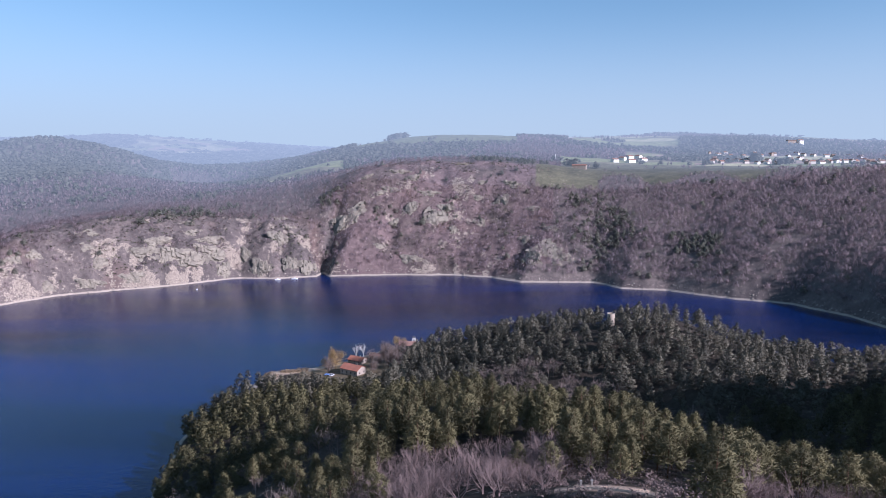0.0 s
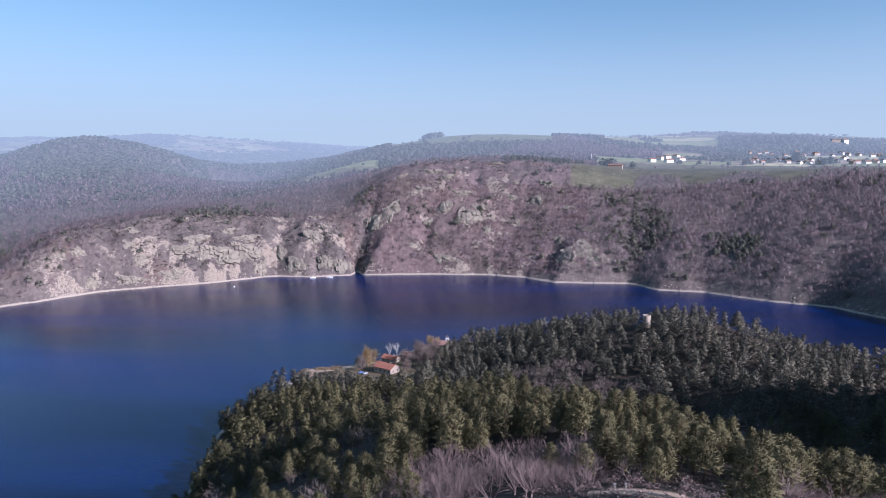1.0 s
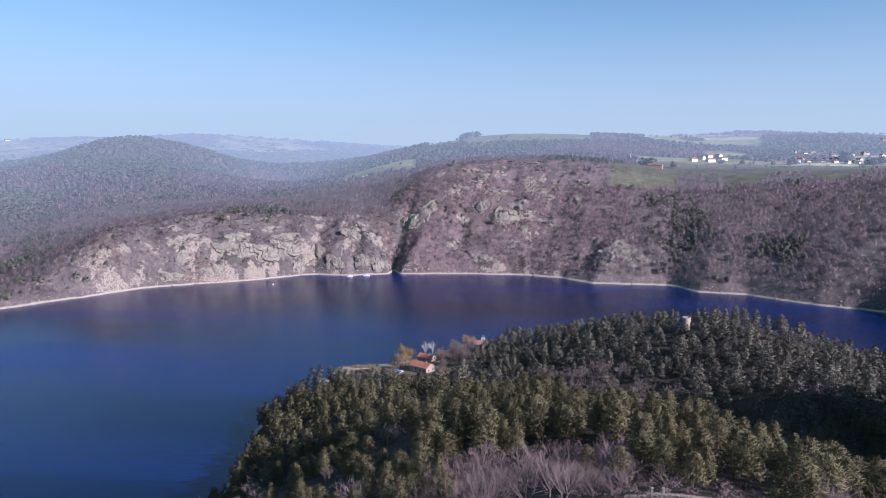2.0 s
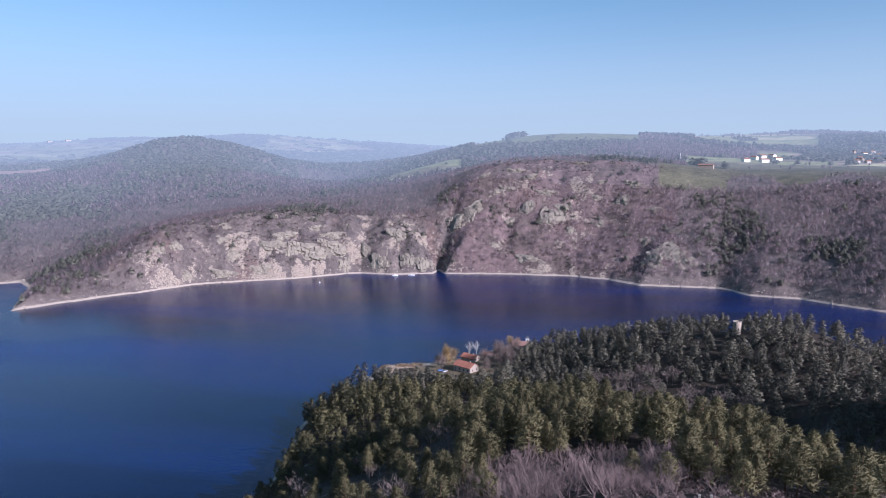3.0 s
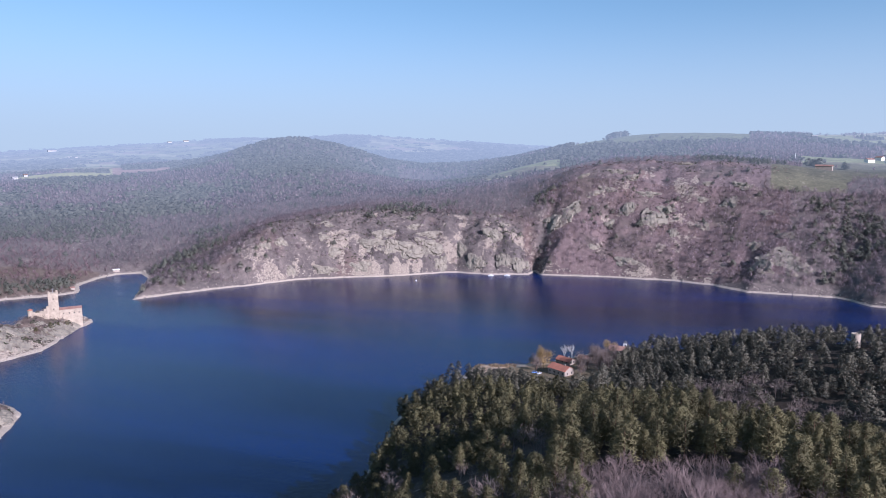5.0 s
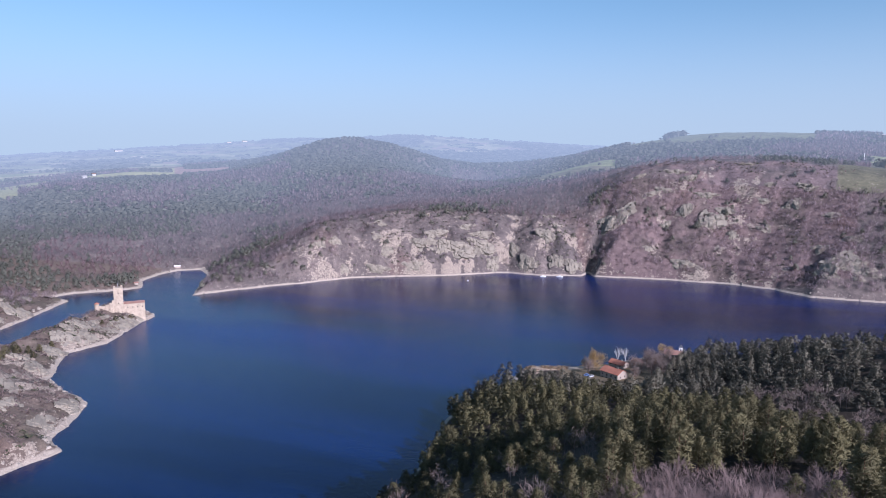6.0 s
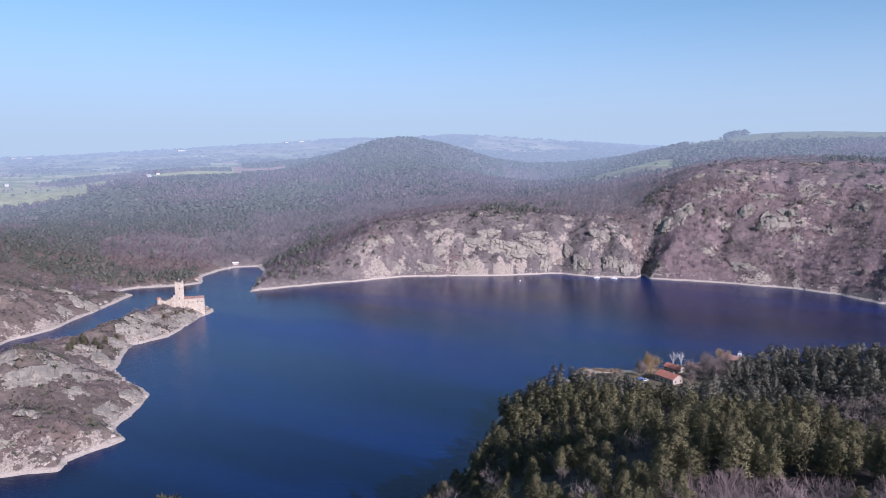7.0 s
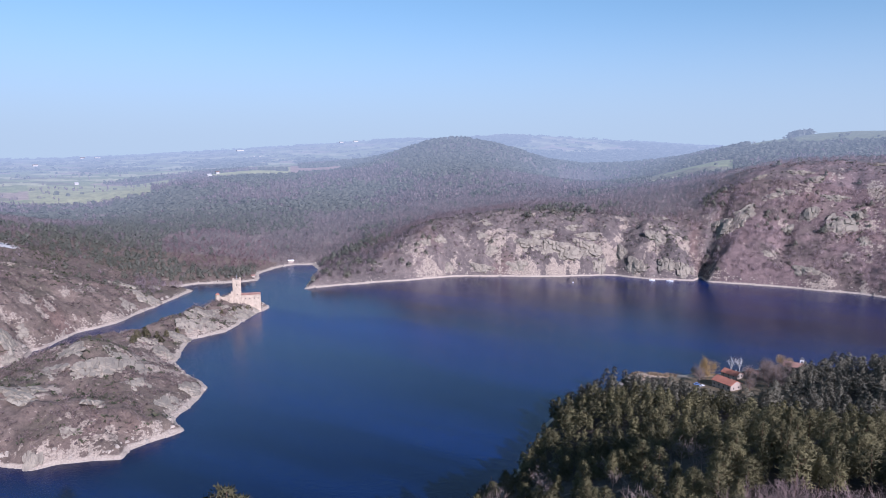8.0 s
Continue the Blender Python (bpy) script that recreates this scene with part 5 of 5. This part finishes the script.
# hamlet, village and farms on the plateau
HAMLET = [(13.7, 1546, 40, 13), (14.3, 1600, -35, 12), (14.81, 1643, 52, 15), (15.5, 1660, -48, 13), (14.95, 1555, 38, 16), (15.84, 1592, 45, 15)]
for az_, d_, turn_, long_ in HAMLET:
    house(az_, d_, turn_, long_ * 1.1, 10, 5.8, 2.0, M["white_wall"], M["tile_roof_old"], "white farmhouse with a brown tiled roof in green fields", 0, True, "hamlet")
house(10.95, 1258, -8, 24, 11, 5.5, 2.0, M["render_wall"], M["tile_roof_old"], "long pinkish farm building at the plateau's edge", 0, True)
r = random.Random(5)
for i in range(74):
    az_ = 20.4 + 12.8 * (i + r.random()) / 74
    d_ = 1545 + r.random() ** 1.3 * 290 + (40 if az_ < 24 else 0)
    long_ = r.uniform(7.5, 13)
    house(az_, d_, r.choice((-1, 1)) * r.uniform(28, 62), long_, r.uniform(6.5, 9), r.uniform(3.4, 5.4), r.uniform(1.6, 2.4),
          r.choice((M["white_wall"], M["village_wall"], M["village_wall"], M["render_wall"])), r.choice((M["tile_roof_old"], M["village_roof"], M["village_roof"], M["village_roof"])),
          "pale village house with a tiled roof on the plateau", 0, True, "village houses")
house(26.2, 2050, 30, 22, 11, 9.5, 1.8, M["render_wall"], M["village_roof"], "long low building with a tiled roof on the wooded hill", 0, False)
house(26.75, 2060, 50, 15, 13, 13, 3.2, M["white_wall"], M["village_roof"], "tall white gabled block on the wooded hill", 0, False)
FARMS = [(-48.85, 1900, 26), (-48.2, 1925, 18), (-58.02, 1990, 20), (-46.45, 4150, 90), (-45.19, 3400, 80), (-37.44, 4200, 60), (-38.6, 4250, 50),
         (10.2, 2030, 30), (9.6, 2060, 22), (-60.5, 3300, 40), (-56.5, 4300, 70), (-57.5, 4350, 50)]
for az_, d_, long_ in FARMS:
    long_ *= 0.45
    house(az_, d_, 12, long_, 9 + long_ * 0.1, 4 + long_ * 0.03, 2.0, M["far_wall"], r.choice((M["far_wall"], M["village_roof"])),
          "pale farm shed far off on the plain", 0, False, "farms", category="farm")


# ---- on the water ----
def boat(az, d, turn, long):
    x, y = plan(az, d)
    b = thing("motor_boat", float(x), float(y), 0.0, turn, "small white motor boat moored by the rocky shore", "boat", "boats")
    bm = bmesh.new()
    secs = []
    for f, w, lift in ((-1, 0.8, 0), (-0.4, 1, 0), (0.3, 0.9, 0.1), (0.75, 0.5, 0.25), (1, 0.05, 0.45)):
        hw, xx = long * 0.19 * w, f * long / 2
        secs.append([bm.verts.new(c) for c in ((xx, -hw, 0.9 + lift), (xx, -hw * 0.7, -0.2), (xx, hw * 0.7, -0.2), (xx, hw, 0.9 + lift))])
    for a, c in zip(secs, secs[1:]):
        for i in range(4):
            bm.faces.new((a[i], a[(i + 1) % 4], c[(i + 1) % 4], c[i]))
    bm.faces.new(secs[0]), bm.faces.new(secs[-1][::-1])
    part("hull", bm, M["boat"], b)
    bm = bmesh.new()
    block(bm, -long * 0.15, long * 0.16, -long * 0.12, long * 0.12, 0.9, 2.0, 0.2)
    part("cabin", bm, M["boat"], b)
    bm = bmesh.new()
    block(bm, long * 0.165, long * 0.18, -long * 0.1, long * 0.1, 1.2, 1.85)
    part("windscreen", bm, M["dark_glass"], b)


boat(-13.5, 943, 20, 7.5)
boat(-12.15, 944, 5, 8.5)
x, y = plan(-19.7, 905)
b_ = thing("buoy", float(x), float(y), 0.0, 0, "pale buoy floating off the cliff", "buoy")
bm = bmesh.new()
bmesh.ops.create_icosphere(bm, subdivisions=2, radius=0.9)
part("float", bm, M["boat"], b_)
bm = bmesh.new()
block(bm, -0.1, 0.1, -0.1, 0.1, 0.8, 2.2)
part("mast", bm, M["metal"], b_)


# ---- parked cars ----
def car(az, d, turn, paint, label, group=""):
    x, y, z = at(az, d)
    c = thing("parked_car", x, y, z, turn, label, "car", group)
    bm = bmesh.new()
    block(bm, -2.1, 2.1, -0.85, 0.85, 0.35, 0.95, 0.15)
    part("body", bm, paint, c)
    bm = bmesh.new()
    vs = block(bm, -1.3, 1.2, -0.75, 0.75, 0.94, 1.5)
    for v in vs[4:]:
        v.co.x *= 0.72
        v.co.y *= 0.85
    part("cabin", bm, M["dark_glass"], c)
    bm = bmesh.new()
    block(bm, -0.92, 0.84, -0.62, 0.62, 1.48, 1.56, 0.03)
    part("car_roof", bm, paint, c)
    for sx in (-1.3, 1.3):
        for sy in (-0.8, 0.8):
            bm = bmesh.new()
            bmesh.ops.create_cone(bm, cap_ends=True, segments=12, radius1=0.33, radius2=0.33, depth=0.22,
                                  matrix=Matrix.Translation((sx, sy, 0.33)) @ Matrix.Rotation(radians(90), 4, "X"))
            part("wheel", bm, M["tyre"], c)


car(-9.75, 514, 30, M["car_blue"], "blue car parked on the grass beside the beach house")
car(-9.35, 511, 60, M["car_white"], "white car parked beside the blue one")
for i, (a_, d_) in enumerate(((-62.9, 899), (-62.5, 901), (-63.2, 903))):
    car(a_, d_, 20 + 15 * i, (M["car_white"], M["tyre"], M["car_white"])[i], "car parked in the lay-by on the moor", "cars in the lay-by")

# posts at the clearing
for az_, d_ in ((11.8, 129), (12.7, 130)):
    x, y, z = at(az_, d_)
    p_ = thing("stone_post", x, y, z, -az_, "short grey stone post at the edge of the clearing", "post", "posts at the clearing")
    bm = bmesh.new()
    block(bm, -0.22, 0.22, -0.22, 0.22, -0.4, 1.05, 0.05)
    part("post", bm, M["concrete"], p_)
    bm = bmesh.new()
    block(bm, -0.27, 0.27, -0.27, 0.27, 1.05, 1.2, 0.05)
    part("cap", bm, M["concrete"], p_)

# mast on the plateau
x, y, z = at(9.06, 1530)
mast_ = thing("mast", x, y, z, 0, "thin pale mast on the plateau", "mast")
bm = bmesh.new()
bmesh.ops.create_cone(bm, cap_ends=True, segments=8, radius1=0.8, radius2=0.5, depth=16, matrix=Matrix.Translation((0, 0, 7)))
part("pole", bm, M["white_wall"], mast_)
bm = bmesh.new()
block(bm, -1.4, 1.4, -0.3, 0.3, 14.2, 15.2, 0.05)
part("head", bm, M["metal"], mast_)


# ---- single trees ----
def pine_kind(seed, conic, tall=13.0, sprays=1350, size=0.88):
    r = np.random.default_rng(seed)
    t = new("pine_tree")
    t.empty_display_size = 0.5
    bend = r.normal(size=2) * 0.25
    trunk = [stick((0, 0, -0.8), (bend[0], bend[1], tall * 0.5), tall * 0.017, tall * 0.012),
             stick((bend[0], bend[1], tall * 0.5), (0, 0, tall * 0.95), tall * 0.012, tall * 0.003)]
    for i in range(9):
        a, zz = r.random() * 6.3, tall * (0.3 + 0.06 * i)
        trunk.append(stick((0, 0, zz), (math.cos(a) * tall * 0.13, math.sin(a) * tall * 0.13, zz + 0.3), 0.06, 0.02))
    mesh_part("trunk", gather(trunk), M["bark"], t)
    mesh_part("crown", pine_crown(seed, tall, sprays, size, conic, 0.28), M["pine"], t)
    return tagged(t, "dark green pine tree on the near slope", "tree", "near pines")


KINDS = [pine_kind(300 + i, c) for i, c in enumerate((0.15, 0.35, 0.55, 0.8, 0.3, 0.6))]
r = random.Random(9)
nx, ny, ns = SINGLES
nz = height(nx, ny)
for i in range(len(nx)):
    k_ = KINDS[r.randrange(len(KINDS))]
    m = Matrix.Translation((nx[i], ny[i], nz[i] - 0.2)) @ Matrix.Rotation(r.random() * 6.3, 4, "Z") @ Matrix.Scale(ns[i] / 13, 4)
    copy_thing(k_, m)
# a tall spruce and small pines standing clear by the lake
spruce = pine_kind(320, 1.1, 20, 2200, 1.0)
spruce["label"] = "tall dark conical spruce above the other trees"
x, y, z = at(-10.6, 285)
spruce.matrix_world = Matrix.Translation((x, y, z - 0.3))
for az_, d_, tall_ in ((-17.7, 252, 11), (-13.6, 240, 13), (-14.3, 262, 12), (-7.6, 196, 12), (6.4, 152, 9.5), (9.2, 150, 9)):
    x, y, z = at(az_, d_)
    copy_thing(KINDS[int(d_) % 6], Matrix.Translation((x, y, z - 0.2)) @ Matrix.Scale(tall_ / 13, 4))
for az_, d_, top_ in ((-48.5, 140, 102.4), (-47.3, 138, 101.0)):
    x, y, z = at(az_, d_)
    copy_thing(KINDS[0], Matrix.Translation((x, y, z - 0.2)) @ Matrix.Scale((top_ - z) / 13, 4))
for i, k_ in enumerate(KINDS):
    x, y, z = at(2.0 + 3.1 * i, 212 + 9 * i)
    k_.matrix_world = Matrix.Translation((x, y, z - 0.2))


def limbs(r, p, way, long, thick, depth, out):
    """Forking limbs down to twigs."""
    q = p + way * long
    out.append(stick(p, q, thick, thick * 0.6))
    if depth == 0:
        return
    for _ in range(3 if depth > 1 else 4):
        w = way + r.normal(size=3) * 0.42 + np.array((0, 0, 0.10))
        s = 0.45 + 0.55 * r.random()
        limbs(r, p + way * long * s, w / np.linalg.norm(w), long * (0.55 + 0.25 * r.random()), thick * 0.5, depth - 1, out)


def bare_kind(seed, name, tall, material, label, group="", spread=0.5, fork=3):
    r = np.random.default_rng(seed)
    t = new(name)
    t.empty_display_size = 0.5
    stems = [stick((0, 0, -0.6), (0.1, 0.05, tall * 0.22), tall * 0.024, tall * 0.018)]
    mesh_part("trunk", gather(stems), material, t)
    out = []
    for i in range(6):
        a = i * 1.05 + r.random()
        w = np.array((math.cos(a) * spread, math.sin(a) * spread, 1.0))
        limbs(r, np.array((0.05, 0.0, tall * (0.08 + 0.12 * r.random()))), w / np.linalg.norm(w), tall * 0.36, tall * 0.011, fork, out)
    mesh_part("crown", gather(out), material, t)
    return tagged(t, label, "tree", group)


BARES = [bare_kind(400 + i, "bare_tree", 7.0, M["bare_limb"], "leafless grey-brown tree with spreading branches on the near slope", "near bare trees", 0.75)
         for i in range(4)]
r = random.Random(12)
for i in range(164):
    if i < 140:
        az_, d_ = r.uniform(-8, 10.5), r.uniform(126, 184)
    else:
        az_, d_ = r.uniform(24, 34), r.uniform(134, 150)
    x, y, z = at(az_, d_)
    m = Matrix.Translation((x, y, z - 0.2)) @ Matrix.Rotation(r.random() * 6.3, 4, "Z") @ Matrix.Scale(r.uniform(0.75, 1.25), 4)
    if i < 4:
        BARES[i].matrix_world = m
    else:
        copy_thing(BARES[i % 4], m)
for az_, d_, tall_ in ((-11.5, 232, 8), (-9.5, 225, 7), (12.9, 137, 6.5), (22, 140, 6), (-64.0, 116, 15), (-50.6, 139, 14)):
    x, y, z = at(az_, d_)
    copy_thing(BARES[int(d_) % 4], Matrix.Translation((x, y, z - 0.2)) @ Matrix.Scale(tall_ / 7, 4))


def leafy_tree(az, d, tall, material, label, wide=0.4, name="willow_tree", seed=1, thin=0.10):
    x, y, z = at(az, d)
    t = thing(name, x, y, z - 0.2, seed * 40, label, "tree")
    r = np.random.default_rng(seed)
    mesh_part("trunk", gather([stick((0, 0, -0.5), (0.1, 0, tall * 0.35), tall * 0.022, tall * 0.015)]
                              + [stick((0.1, 0, tall * 0.3), (r.normal() * tall * 0.15, r.normal() * tall * 0.15, tall * 0.7), tall * 0.012, tall * 0.004)
                                 for _ in range(6)]), M["bark"], t)
    n = 900
    u = r.normal(size=(n, 3))
    u /= np.linalg.norm(u, axis=1)[:, None]
    lump = 0.75 + 0.25 * np.sin(u[:, 0] * 5 + seed) * np.cos(u[:, 1] * 4 + seed)
    c = u * (r.random(n) ** 0.4 * lump)[:, None] * (tall * wide, tall * wide, tall * 0.47) + (0, 0, tall * 0.50)
    mesh_part("crown", blades(c, tall * 0.11, thin, 0.0, r, u * 0.7 + (0, 0, 0.6)), material, t, 0.6)


leafy_tree(-9.25, 533, 19, M["willow"], "golden-twigged willow on the beach", 0.27, seed=3)
leafy_tree(-9.0, 528, 11, M["willow"], "broad golden-twigged willow on the beach", 0.62, seed=4)
leafy_tree(-9.9, 540, 9, M["willow"], "low golden-twigged willow beside the sand", 0.6, seed=8)
leafy_tree(-8.6, 546, 13, M["willow"], "ochre winter willow by the shore", 0.5, seed=5)
leafy_tree(-3.9, 592, 12, M["willow"], "ochre leafless tree beside the chapel", 0.45, "bare_tree", 6)
leafy_tree(-3.3, 596, 9, M["willow"], "ochre leafless tree beside the chapel", 0.5, "bare_tree", 7)
for i, (a_, d_) in enumerate(((-7.3, 558), (-6.7, 560), (-4.9, 555), (-4.3, 548), (-5.0, 540), (-4.0, 535), (-3.4, 560), (-9.6, 520), (-6.0, 528), (-5.4, 522),
                            (-4.6, 515), (-3.8, 512), (-5.9, 508), (-3.1, 525), (-4.4, 528))):
    if i < 2:
        x, y, z = at(a_, d_)
        t_ = bare_kind(500 + i, "poplar_tree", 15, M["pale_bark"], "pale pollarded poplar with upright bare branches", "poplars", 0.26, 2)
        t_.matrix_world = Matrix.Translation((x, y, z - 0.2))
    else:
        leafy_tree(a_, d_, 12 + i % 3 * 1.5, M["dark_limb"], "leafless grey tree near the beach house", 0.42, "bare_tree", 20 + i)
for i, (a_, d_, h_) in enumerate(((-54.6, 618, 8), (-53.9, 628, 8), (-52.5, 640, 7), (-51.7, 655, 6), (-54.0, 640, 8), (-53.2, 634, 7), (-54.9, 606, 7), (-52.9, 622, 6), (-47.4, 722, 6), (-48.3, 716, 5), (-46.35, 738, 5), (-46.9, 734, 4), (-49.0, 690, 4), (-57.2, 600, 5))):
    x, y, z = at(a_, d_)
    copy_thing(KINDS[i % 6], Matrix.Translation((x, y, z - 0.15 * h_)) @ Matrix.Diagonal((h_ / 9, h_ / 9, h_ / 12, 1)))
